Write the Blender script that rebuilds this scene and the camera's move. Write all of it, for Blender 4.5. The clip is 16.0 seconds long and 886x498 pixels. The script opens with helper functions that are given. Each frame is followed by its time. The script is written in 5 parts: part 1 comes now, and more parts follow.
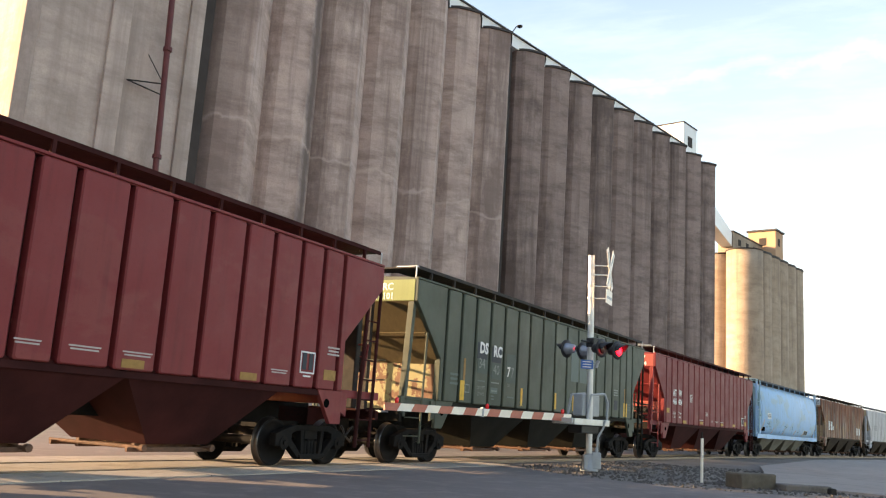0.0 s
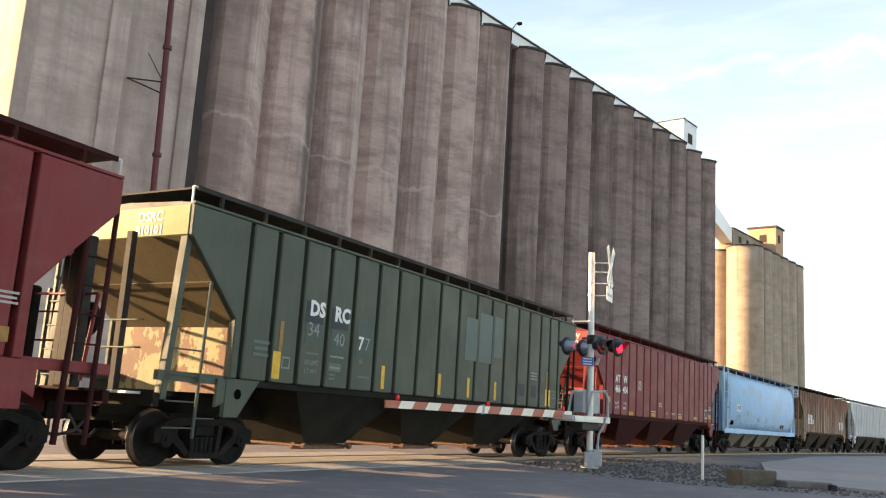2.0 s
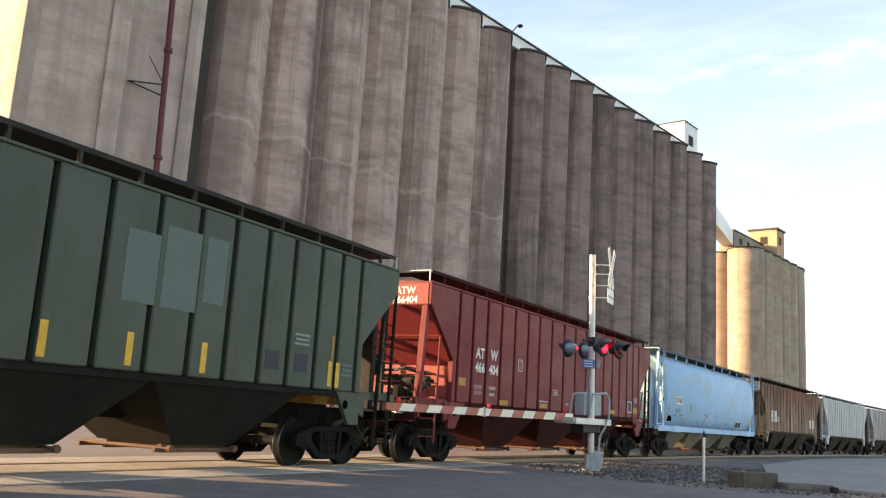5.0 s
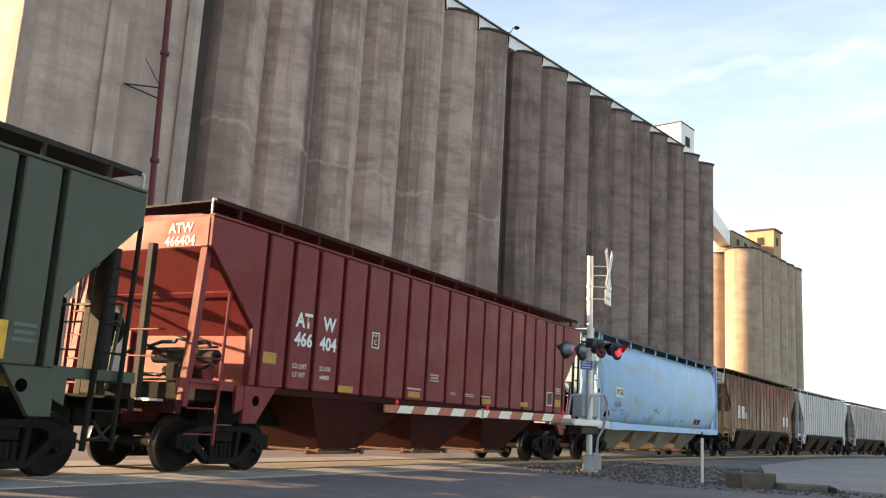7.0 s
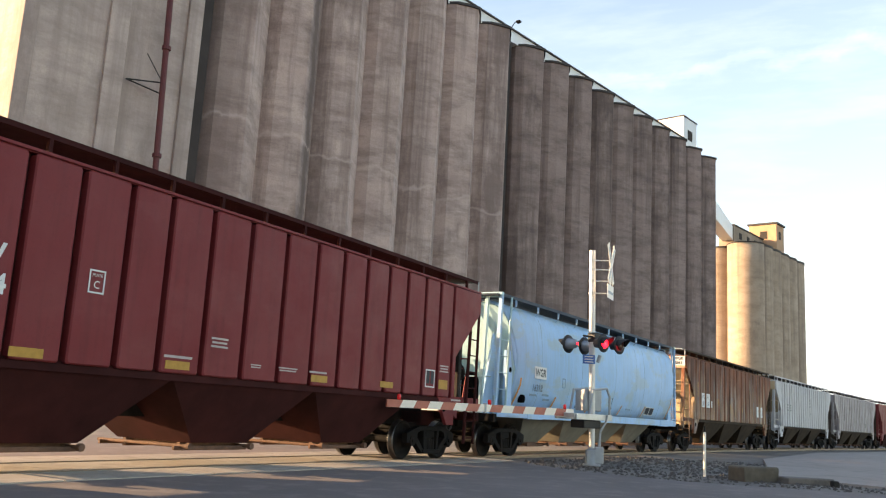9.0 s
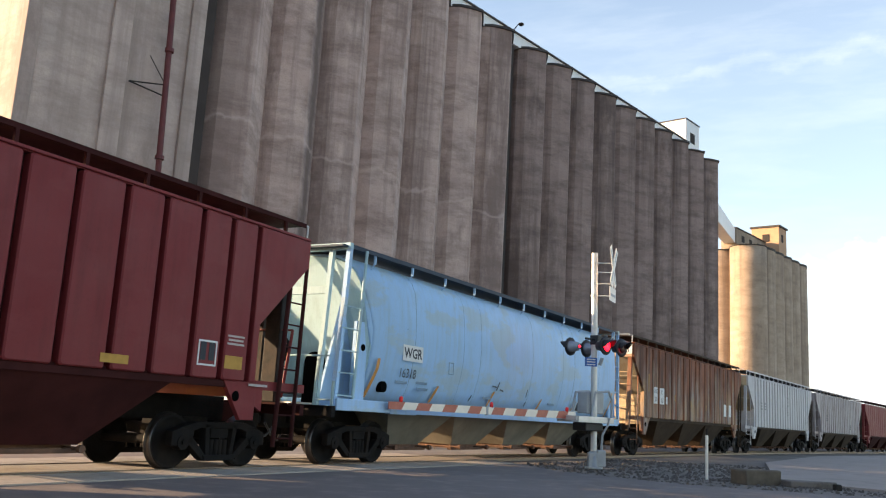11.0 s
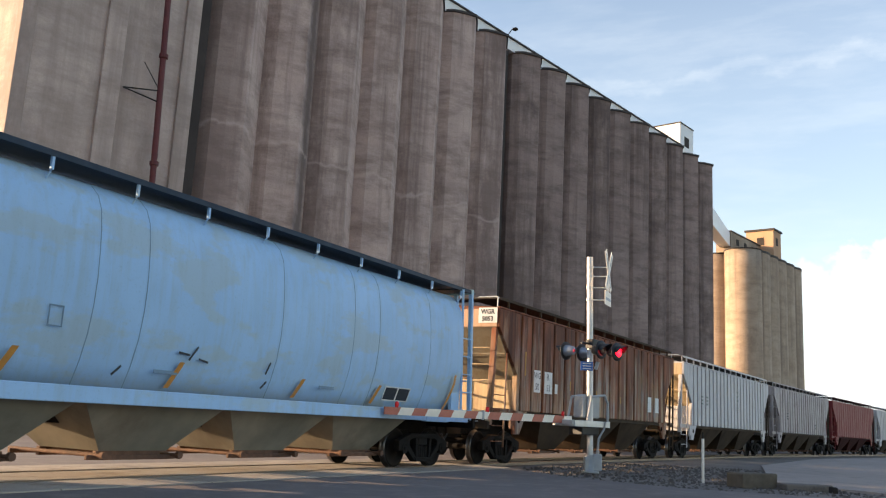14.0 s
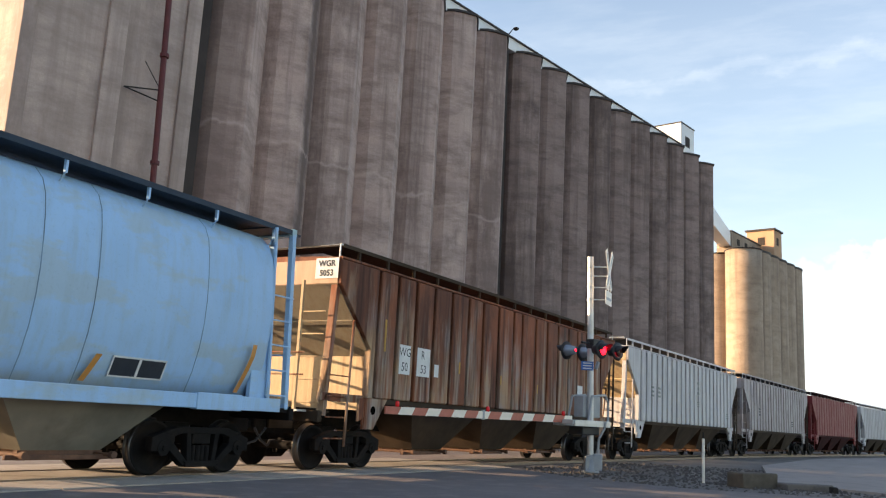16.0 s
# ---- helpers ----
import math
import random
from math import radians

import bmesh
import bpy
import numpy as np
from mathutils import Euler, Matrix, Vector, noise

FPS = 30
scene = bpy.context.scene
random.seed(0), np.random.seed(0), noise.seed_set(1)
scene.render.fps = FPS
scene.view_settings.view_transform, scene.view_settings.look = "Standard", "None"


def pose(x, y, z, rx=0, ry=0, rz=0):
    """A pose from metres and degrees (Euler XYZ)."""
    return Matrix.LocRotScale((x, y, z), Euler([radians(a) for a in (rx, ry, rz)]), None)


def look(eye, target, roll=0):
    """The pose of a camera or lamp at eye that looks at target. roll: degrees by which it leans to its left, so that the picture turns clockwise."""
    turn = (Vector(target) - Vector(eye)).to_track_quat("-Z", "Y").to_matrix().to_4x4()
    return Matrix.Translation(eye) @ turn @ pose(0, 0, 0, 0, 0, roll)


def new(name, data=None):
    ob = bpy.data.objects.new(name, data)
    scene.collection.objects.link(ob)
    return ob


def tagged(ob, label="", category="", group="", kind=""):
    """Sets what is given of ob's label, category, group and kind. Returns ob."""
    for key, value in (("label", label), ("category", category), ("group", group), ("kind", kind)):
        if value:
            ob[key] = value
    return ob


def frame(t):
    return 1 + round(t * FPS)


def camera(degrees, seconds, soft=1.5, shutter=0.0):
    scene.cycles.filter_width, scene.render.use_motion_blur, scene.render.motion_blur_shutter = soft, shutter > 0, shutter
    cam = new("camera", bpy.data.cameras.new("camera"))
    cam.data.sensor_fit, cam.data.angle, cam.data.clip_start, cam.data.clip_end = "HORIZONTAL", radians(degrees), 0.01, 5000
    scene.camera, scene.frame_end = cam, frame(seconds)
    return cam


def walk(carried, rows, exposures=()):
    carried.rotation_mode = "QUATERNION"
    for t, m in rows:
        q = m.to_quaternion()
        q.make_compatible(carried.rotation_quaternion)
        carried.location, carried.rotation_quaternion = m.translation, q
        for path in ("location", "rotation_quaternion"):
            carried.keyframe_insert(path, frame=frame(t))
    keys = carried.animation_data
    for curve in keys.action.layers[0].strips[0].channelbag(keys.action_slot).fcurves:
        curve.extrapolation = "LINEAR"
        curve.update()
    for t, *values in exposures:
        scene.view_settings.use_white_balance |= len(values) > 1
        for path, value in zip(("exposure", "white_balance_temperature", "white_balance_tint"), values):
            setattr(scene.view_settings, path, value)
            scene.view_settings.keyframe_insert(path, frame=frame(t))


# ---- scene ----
# The eye stands beside a level crossing; x to the right, y ahead, z = 0 at the rail heads.
EYE = Vector((0.0, 0.0, 1.119))


def aim(yaw, pitch, roll):
    a, b = radians(yaw), radians(pitch)
    return look(EYE, EYE + Vector((math.sin(a) * math.cos(b), math.cos(a) * math.cos(b), math.sin(b))) * 50, roll)


cam = camera(53.32, 16.0, soft=1.2)
AIMS = [(0, 0.0, 10.815, 3.66), (0.5, -0.022, 10.908, 3.632), (1, -0.033, 10.88, 3.55), (1.5, -0.033, 10.766, 3.512), (2, -0.008, 10.652, 3.521),
        (2.5, -0.045, 10.607, 3.542), (3, -0.09, 10.665, 3.611), (3.5, -0.114, 10.735, 3.66), (4, -0.133, 10.767, 3.604), (6.5, 0.077, 10.895, 3.276),
        (7, 0.088, 10.935, 3.222), (7.5, 0.063, 10.873, 3.325), (8, 0.019, 10.719, 3.217), (8.5, -0.041, 10.619, 3.088), (9, -0.042, 10.573, 3.137),
        (11.5, -0.221, 10.756, 3.25), (12, -0.233, 10.791, 3.184), (12.5, -0.17, 10.839, 3.081), (13, -0.044, 10.834, 3.124), (13.5, 0.084, 10.881, 3.186),
        (14, 0.1, 11.044, 2.938), (14.5, 0.025, 11.137, 2.956), (15, -0.023, 11.153, 3.027), (15.5, -0.008, 11.098, 3.028), (16, 0.062, 11.014, 3.001)]
walk(cam, [(t, aim(y, p, r)) for t, y, p, r in AIMS], [(0, 1.79, 7250, 17), (4, 1.75, 7100, 16), (6.5, 1.63, 7200, 16), (9, 1.66, 7150, 16), (11.5, 1.32, 6650, 17), (14, 1.19, 6700, 17), (16, 1.27, 6700, 17)])

# ---- light ----
SUN_AZ, SUN_EL = 276.0, 10.5
SUN_TO = Vector((math.sin(radians(SUN_AZ)) * math.cos(radians(SUN_EL)), math.cos(radians(SUN_AZ)) * math.cos(radians(SUN_EL)), math.sin(radians(SUN_EL))))
world = bpy.data.worlds.new("world")
scene.world = world
world.use_nodes = True
wn = world.node_tree
sky = wn.nodes.new("ShaderNodeTexSky")
sky.sky_type, sky.sun_disc = "NISHITA", False
sky.sun_elevation, sky.sun_rotation = radians(SUN_EL), radians(SUN_AZ)
sky.dust_density, sky.ozone_density = 0.6, 1.0
wn.links.new(sky.outputs[0], wn.nodes["Background"].inputs[0])
wn.nodes["Background"].inputs[1].default_value = 0.15
lamp = bpy.data.lights.new("sun", "SUN")
lamp.energy, lamp.angle, lamp.color = 5.0, radians(0.5), (1.0, 0.74, 0.45)
sun = new("sun", lamp)
sun.matrix_world = look(SUN_TO * 300, (0, 0, 0))

# ---- materials ----


def nodes_of(name):
    m = bpy.data.materials.new(name)
    m.use_nodes = True
    return m, m.node_tree, m.node_tree.nodes["Principled BSDF"]


def noise_tex(nt, vec, scale, detail=4.0, rough=0.55, stretch=(1, 1, 1)):
    mp = nt.nodes.new("ShaderNodeMapping")
    mp.inputs["Scale"].default_value = stretch
    nt.links.new(vec, mp.inputs["Vector"])
    n = nt.nodes.new("ShaderNodeTexNoise")
    n.inputs["Scale"].default_value, n.inputs["Detail"].default_value, n.inputs["Roughness"].default_value = scale, detail, rough
    nt.links.new(mp.outputs[0], n.inputs["Vector"])
    return n.outputs["Fac"]


def ramp(nt, fac, lo, hi, a=0.0, b=1.0):
    r = nt.nodes.new("ShaderNodeMapRange")
    r.inputs["From Min"].default_value, r.inputs["From Max"].default_value = lo, hi
    r.inputs["To Min"].default_value, r.inputs["To Max"].default_value = a, b
    nt.links.new(fac, r.inputs["Value"])
    return r.outputs[0]


def mix(nt, fac, a, b):
    x = nt.nodes.new("ShaderNodeMix")
    x.data_type = "RGBA"
    if isinstance(fac, float):
        x.inputs[0].default_value = fac
    else:
        nt.links.new(fac, x.inputs[0])
    for sock, v in ((x.inputs[6], a), (x.inputs[7], b)):
        if isinstance(v, tuple):
            sock.default_value = (*v, 1)
        else:
            nt.links.new(v, sock)
    return x.outputs[2]


def coords(nt, shift=True):
    tc = nt.nodes.new("ShaderNodeTexCoord")
    if not shift:
        return tc.outputs["Object"]
    info = nt.nodes.new("ShaderNodeObjectInfo")
    sc = nt.nodes.new("ShaderNodeVectorMath")
    sc.operation = "SCALE"
    sc.inputs[0].default_value = (37.0, 23.0, 11.0)
    nt.links.new(info.outputs["Random"], sc.inputs["Scale"])
    ad = nt.nodes.new("ShaderNodeVectorMath")
    nt.links.new(tc.outputs["Object"], ad.inputs[0])
    nt.links.new(sc.outputs[0], ad.inputs[1])
    return ad.outputs[0]


def bump(nt, bsdf, height, strength, dist=0.02):
    b = nt.nodes.new("ShaderNodeBump")
    b.inputs["Strength"].default_value, b.inputs["Distance"].default_value = strength, dist
    nt.links.new(height, b.inputs["Height"])
    nt.links.new(b.outputs[0], bsdf.inputs["Normal"])


def plain(name, col, rough=0.6, metal=0.0, vary=0.25, scale=6.0, dirt=None, bumps=0.15, spec=0.3):
    """A surface with soft colour change, fine grain and, where given, patches of dirt."""
    m, nt, b = nodes_of(name)
    v = coords(nt)
    dark = tuple(c * (1 - vary) for c in col)
    c = mix(nt, ramp(nt, noise_tex(nt, v, scale), 0.3, 0.7), col, dark)
    if dirt:
        c = mix(nt, ramp(nt, noise_tex(nt, v, scale * 0.35, 6, 0.65), 0.5, 0.75), c, dirt)
    nt.links.new(c, b.inputs["Base Color"])
    b.inputs["Roughness"].default_value, b.inputs["Metallic"].default_value = rough, metal
    b.inputs["Specular IOR Level"].default_value = spec
    bump(nt, b, noise_tex(nt, v, scale * 9, 3), bumps, 0.01)
    return m


def car_paint(name, col, stain, streak=0.55, cover=0.62, rough=0.5, fade=0.07, patch=None, wide=3.2):
    """Old freight-car paint: faded patches, stains that run down the sheet, dust."""
    m, nt, b = nodes_of(name)
    v = coords(nt)
    light = tuple(min(1, c * (1 + fade) + fade * 0.08) for c in col)
    c = mix(nt, ramp(nt, noise_tex(nt, v, 0.9, 3), 0.35, 0.7), col, light)
    if patch:
        c = mix(nt, ramp(nt, noise_tex(nt, v, 0.75, 6, 0.6, (0.9, 1, 2.0)), 0.53, 0.60, 0, 0.55), c, patch)
    runs = noise_tex(nt, v, 2.2, 5, 0.6, (wide, wide, 0.22))
    blot = noise_tex(nt, v, 1.4, 6, 0.7)
    mul = nt.nodes.new("ShaderNodeMath")
    mul.operation = "MULTIPLY"
    nt.links.new(ramp(nt, runs, cover - 0.12, cover + 0.16), mul.inputs[0])
    nt.links.new(ramp(nt, blot, 0.3, 0.65, 0.25, 1.0), mul.inputs[1])
    c = mix(nt, ramp(nt, mul.outputs[0], 0, 1, 0, streak), c, stain)
    c = mix(nt, ramp(nt, noise_tex(nt, v, 24, 3), 0.58, 0.8, 0, 0.25), c, tuple(s * 0.6 for s in stain))
    nt.links.new(c, b.inputs["Base Color"])
    nt.links.new(ramp(nt, blot, 0.3, 0.7, rough - 0.05, rough + 0.2), b.inputs["Roughness"])
    b.inputs["Specular IOR Level"].default_value = 0.22
    bump(nt, b, noise_tex(nt, v, 1.6, 4), 0.25, 0.03)
    return m


def concrete(name, col, dark, pale, joint=False):
    """Slip-formed concrete: level pour rings, long dark runs from the top, pale patches, fine pores."""
    m, nt, b = nodes_of(name)
    v = coords(nt)
    c = mix(nt, ramp(nt, noise_tex(nt, v, 0.22, 5), 0.35, 0.7), col, pale)
    c = mix(nt, ramp(nt, noise_tex(nt, v, 0.5, 5, 0.65, (0.2, 0.2, 1.5)), 0.5, 0.70, 0, 0.32), c, dark)
    runs = noise_tex(nt, v, 0.30, 7, 0.66, (1.3, 1.3, 0.06))
    c = mix(nt, ramp(nt, runs, 0.47, 0.64, 0, 0.95), c, dark)
    c = mix(nt, ramp(nt, noise_tex(nt, v, 1.4, 6, 0.7, (1, 1, 0.5)), 0.54, 0.8, 0, 0.5), c, pale)
    c = mix(nt, ramp(nt, noise_tex(nt, v, 0.11, 8, 0.72, (1, 1, 0.4)), 0.49, 0.60, 0, 0.8), c, dark)
    c = mix(nt, ramp(nt, noise_tex(nt, v, 9.0, 4, 0.7), 0.45, 0.75, 0, 0.3), c, dark)
    c = mix(nt, ramp(nt, noise_tex(nt, v, 0.55, 8, 0.72, (0.40, 0.40, 1.2)), 0.46, 0.64, 0, 0.62), c, dark)
    if joint:
        # one uneven pale pour joint at 21 m and one broad dark water stain
        geo = nt.nodes.new("ShaderNodeNewGeometry")
        along = nt.nodes.new("ShaderNodeVectorMath")
        along.operation = "DOT_PRODUCT"
        along.inputs[1].default_value = (math.cos(radians(50.2)), math.sin(radians(50.2)), 0)
        up = nt.nodes.new("ShaderNodeVectorMath")
        up.operation = "DOT_PRODUCT"
        up.inputs[1].default_value = (0, 0, 1)
        also = nt.nodes.new("ShaderNodeVectorMath")
        also.operation = "DOT_PRODUCT"
        also.inputs[1].default_value = along.inputs[1].default_value
        for node, centre, wob, near, far, most, tint in ((also, 36.0, noise_tex(nt, geo.outputs["Position"], 0.3, 6, 0.65), 0.9, 2.4, 0.55, dark), (along, 44.8, noise_tex(nt, geo.outputs["Position"], 0.35, 6, 0.65), 0.35, 1.7, 0.9, tuple(k * 0.6 for k in dark)), (up, 21.3, noise_tex(nt, geo.outputs["Position"], 0.28, 5, 0.6), 0.02, 0.24, 0.5, pale)):
            nt.links.new(geo.outputs["Position"], node.inputs[0])
            add = nt.nodes.new("ShaderNodeMath")
            nt.links.new(node.outputs["Value"], add.inputs[0])
            nt.links.new(ramp(nt, wob, 0.0, 1.0, -centre - 1.5, -centre + 1.5), add.inputs[1])
            dist = nt.nodes.new("ShaderNodeMath")
            dist.operation = "ABSOLUTE"
            nt.links.new(add.outputs[0], dist.inputs[0])
            c = mix(nt, ramp(nt, dist.outputs[0], near, far, most, 0.0), c, tint)
    nt.links.new(c, b.inputs["Base Color"])
    b.inputs["Roughness"].default_value = 0.9
    bump(nt, b, noise_tex(nt, v, 3.0, 6, 0.6), 0.5, 0.06)
    return m


def ground_mat(name, a, c2, spot, scale, rough=0.92, bumps=0.5):
    m, nt, b = nodes_of(name)
    v = coords(nt, False)
    c = mix(nt, ramp(nt, noise_tex(nt, v, scale * 0.12, 5), 0.35, 0.65), a, c2)
    c = mix(nt, ramp(nt, noise_tex(nt, v, scale, 6, 0.7), 0.5, 0.72), c, spot)
    nt.links.new(c, b.inputs["Base Color"])
    b.inputs["Roughness"].default_value = rough
    bump(nt, b, noise_tex(nt, v, scale * 6, 4, 0.7), bumps, 0.02)
    return m


def glow(name, col, power, body):
    m, nt, b = nodes_of(name)
    b.inputs["Base Color"].default_value = (*body, 1)
    b.inputs["Emission Color"].default_value = (*col, 1)
    b.inputs["Emission Strength"].default_value = power
    b.inputs["Roughness"].default_value = 0.2
    return m


M_SILO = concrete("silo_concrete", (0.46, 0.335, 0.296), (0.19, 0.132, 0.115), (0.55, 0.42, 0.372), True)
M_SILO2 = concrete("dark_silo_concrete", (0.275, 0.197, 0.175), (0.105, 0.073, 0.064), (0.35, 0.258, 0.23))
M_HOUSE = concrete("house_concrete", (0.42, 0.33, 0.295), (0.26, 0.20, 0.175), (0.49, 0.39, 0.345))
M_FARSILO = concrete("far_concrete", (0.36, 0.272, 0.20), (0.23, 0.17, 0.125), (0.45, 0.355, 0.27))
M_CAP = plain("cap_metal", (0.065, 0.056, 0.052), 0.7, 0.0, 0.3, 1.0)
M_WHITE = plain("white_sheet_metal", (0.80, 0.80, 0.79), 0.5, 0.0, 0.08, 0.6)
M_TAN = plain("tan_plaster", (0.50, 0.31, 0.19), 0.8, 0.0, 0.1, 0.5)
# near-black that puts the shade of recessed joints and window openings into colour
M_GAP = plain("gap_and_window_shade", (0.055, 0.044, 0.040), 0.9, 0.0, 0.3, 0.6)
M_PIPE = plain("oxide_red_pipe", (0.12, 0.024, 0.025), 0.5, 0.0, 0.3, 2.0)
M_STEEL = plain("dark_steel", (0.035, 0.032, 0.03), 0.7, 0.1, 0.4, 5.0, (0.06, 0.042, 0.032), spec=0.15)
M_TRUCK = plain("grimy_cast_steel", (0.014, 0.0125, 0.012), 0.8, 0.0, 0.4, 5.0, (0.026, 0.018, 0.014), spec=0.1)
M_TREAD = plain("worn_wheel_steel", (0.16, 0.15, 0.145), 0.35, 0.9, 0.2, 12.0, bumps=0.03)
M_RAIL = plain("rail_steel", (0.22, 0.18, 0.15), 0.4, 0.8, 0.3, 4.0)
M_TIE = plain("tie_wood", (0.10, 0.08, 0.065), 0.9, 0.0, 0.4, 5.0)
M_RUSTGATE = plain("rusty_outlet_gate", (0.17, 0.088, 0.055), 0.8, 0.0, 0.45, 6.0, (0.07, 0.042, 0.03))
M_GALV = plain("galvanised_steel", (0.50, 0.51, 0.52), 0.45, 0.5, 0.15, 5.0)
M_MAST = plain("silver_mast_paint", (0.62, 0.61, 0.60), 0.42, 0.35, 0.15, 3.0, (0.42, 0.38, 0.34))
M_HOLLOW = plain("dark_hollow", (0.004, 0.004, 0.004), 1.0, 0.0, 0.1, 6.0, spec=0.0)
M_SIGNBLACK = plain("black_signal_paint", (0.025, 0.025, 0.028), 0.5, 0.0, 0.2, 6.0)
M_ARMWHITE = plain("white_reflective_sheet", (0.86, 0.77, 0.66), 0.4, 0.0, 0.1, 6.0)
M_ARMRED = plain("faded_red_sheet", (0.50, 0.155, 0.105), 0.45, 0.0, 0.2, 6.0)
M_BLUESIGN = plain("blue_sign", (0.05, 0.14, 0.42), 0.5, 0.0, 0.1, 8.0)
M_GREY = plain("grey_signal_paint", (0.38, 0.39, 0.40), 0.5, 0.1, 0.15, 5.0)
M_RED_ON = glow("red_lens_lit", (1.0, 0.008, 0.02), 2.8, (0.6, 0.02, 0.02))
M_RED_DIM = glow("red_lens_small", (1.0, 0.02, 0.03), 0.05, (0.5, 0.02, 0.02))
M_LENS = plain("red_lens_unlit", (0.05, 0.008, 0.008), 0.3, 0.0, 0.1, 8.0)
M_GLASSY = plain("grey_lens_back", (0.30, 0.33, 0.38), 0.25, 0.3, 0.1, 8.0)
M_ASPHALT = ground_mat("asphalt", (0.125, 0.101, 0.094), (0.17, 0.137, 0.127), (0.225, 0.182, 0.166), 1.5)
M_DIRT = ground_mat("gravel_dirt", (0.115, 0.094, 0.082), (0.18, 0.148, 0.126), (0.075, 0.062, 0.054), 2.0)
M_BALLAST = ground_mat("ballast", (0.06, 0.054, 0.05), (0.09, 0.08, 0.073), (0.035, 0.03, 0.028), 5.0, 0.95, 0.9)
M_PLANK = ground_mat("crossing_concrete", (0.30, 0.26, 0.22), (0.38, 0.33, 0.28), (0.20, 0.17, 0.145), 2.0)
M_GRASS = plain("dry_grass", (0.30, 0.22, 0.14), 0.9, 0.0, 0.4, 3.0)
M_STONE = plain("ballast_stone", (0.125, 0.106, 0.095), 0.9, 0.0, 0.45, 3.0)
M_LETTER = plain("white_stencil", (0.74, 0.73, 0.70), 0.6, 0.0, 0.15, 9.0)
M_LETTERFADE = plain("faded_stencil", (0.25, 0.27, 0.25), 0.7, 0.0, 0.3, 9.0)
M_LETTERDARK = plain("black_stencil", (0.03, 0.035, 0.045), 0.6, 0.0, 0.2, 9.0)
M_YELLOW = plain("yellow_reflector", (0.75, 0.42, 0.04), 0.5, 0.0, 0.25, 8.0)
M_OCHRE = plain("worn_yellow_reflector", (0.36, 0.19, 0.05), 0.6, 0.0, 0.3, 8.0)
M_PATCH = plain("grey_green_patch", (0.11, 0.14, 0.125), 0.6, 0.0, 0.15, 2.0)
M_PATCHGREEN = plain("grey_green_touch_up", (0.062, 0.085, 0.070), 0.6, 0.0, 0.2, 3.0)
M_YELLOWDULL = plain("dull_yellow_reflector", (0.50, 0.27, 0.05), 0.6, 0.0, 0.25, 8.0)
M_LETTERFADE2 = plain("dusty_stencil", (0.48, 0.40, 0.38), 0.6, 0.0, 0.2, 9.0)
M_PLACARD = plain("off_white_placard", (0.70, 0.70, 0.68), 0.6, 0.0, 0.15, 5.0)
M_BLUEGREY = plain("faded_blue_grey_stencil", (0.17, 0.26, 0.35), 0.6, 0.0, 0.2, 9.0)
M_ORANGE = plain("orange_reflector", (0.62, 0.27, 0.06), 0.5, 0.0, 0.2, 8.0)
M_APRON = ground_mat("apron_concrete", (0.34, 0.28, 0.25), (0.27, 0.222, 0.198), (0.19, 0.158, 0.142), 0.8)
M_BAYBLUE = plain("grimy_cream_grey_sheet", (0.23, 0.21, 0.17), 0.7, 0.0, 0.35, 1.5, (0.10, 0.08, 0.06))
M_SEAM = plain("weld_seam_dirt", (0.20, 0.31, 0.43), 0.7, 0.0, 0.35, 2.0, (0.045, 0.055, 0.065))

P_MAROON = car_paint("maroon_paint", (0.195, 0.028, 0.029), (0.095, 0.023, 0.021), patch=(0.22, 0.05, 0.045))
P_GREEN = car_paint("green_paint", (0.066, 0.076, 0.055), (0.062, 0.050, 0.038))
P_RED = car_paint("oxide_red_paint", (0.178, 0.023, 0.025), (0.078, 0.017, 0.016), patch=(0.20, 0.035, 0.036))
P_BLUE = car_paint("light_blue_paint", (0.33, 0.52, 0.75), (0.33, 0.41, 0.46), 0.6, 0.57, patch=(0.40, 0.48, 0.50))
# lighter copy of the oxide red: sunlight on the car end put into colour
P_REDEND = car_paint("sunlit_red_end_paint", (0.30, 0.068, 0.055), (0.16, 0.035, 0.03), 0.4, 0.6)
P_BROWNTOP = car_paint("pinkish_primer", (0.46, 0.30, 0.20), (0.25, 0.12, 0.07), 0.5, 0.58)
# slope sheet of the brown end, its partial shade put into a greyer cream
P_BROWNSLOPE = car_paint("shaded_grey_cream", (0.21, 0.185, 0.14), (0.15, 0.09, 0.05), 0.6, 0.55)
def shaded_grime(name, col):
    """Underframe paint: years of oily dirt, and shade below the car, in the colour."""
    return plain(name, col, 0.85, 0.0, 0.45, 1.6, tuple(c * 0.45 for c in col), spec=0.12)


G_RED = shaded_grime("shaded_grimy_red_underframe", (0.055, 0.014, 0.013))
G_GREEN = shaded_grime("shaded_grimy_green_underframe", (0.020, 0.019, 0.015))
G_BROWN = shaded_grime("shaded_grimy_brown_underframe", (0.07, 0.05, 0.035))
P_PALE = car_paint("pale_grey_paint", (0.50, 0.485, 0.49), (0.22, 0.17, 0.14), 0.7, 0.56)
P_GREY = car_paint("weathered_grey_paint", (0.40, 0.36, 0.36), (0.13, 0.075, 0.06), 0.85, 0.50)
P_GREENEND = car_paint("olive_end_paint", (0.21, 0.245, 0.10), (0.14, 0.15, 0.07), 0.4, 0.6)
P_OLIVESLOPE = car_paint("dark_olive_slope_paint", (0.085, 0.066, 0.034), (0.045, 0.032, 0.02), 0.6, 0.55)
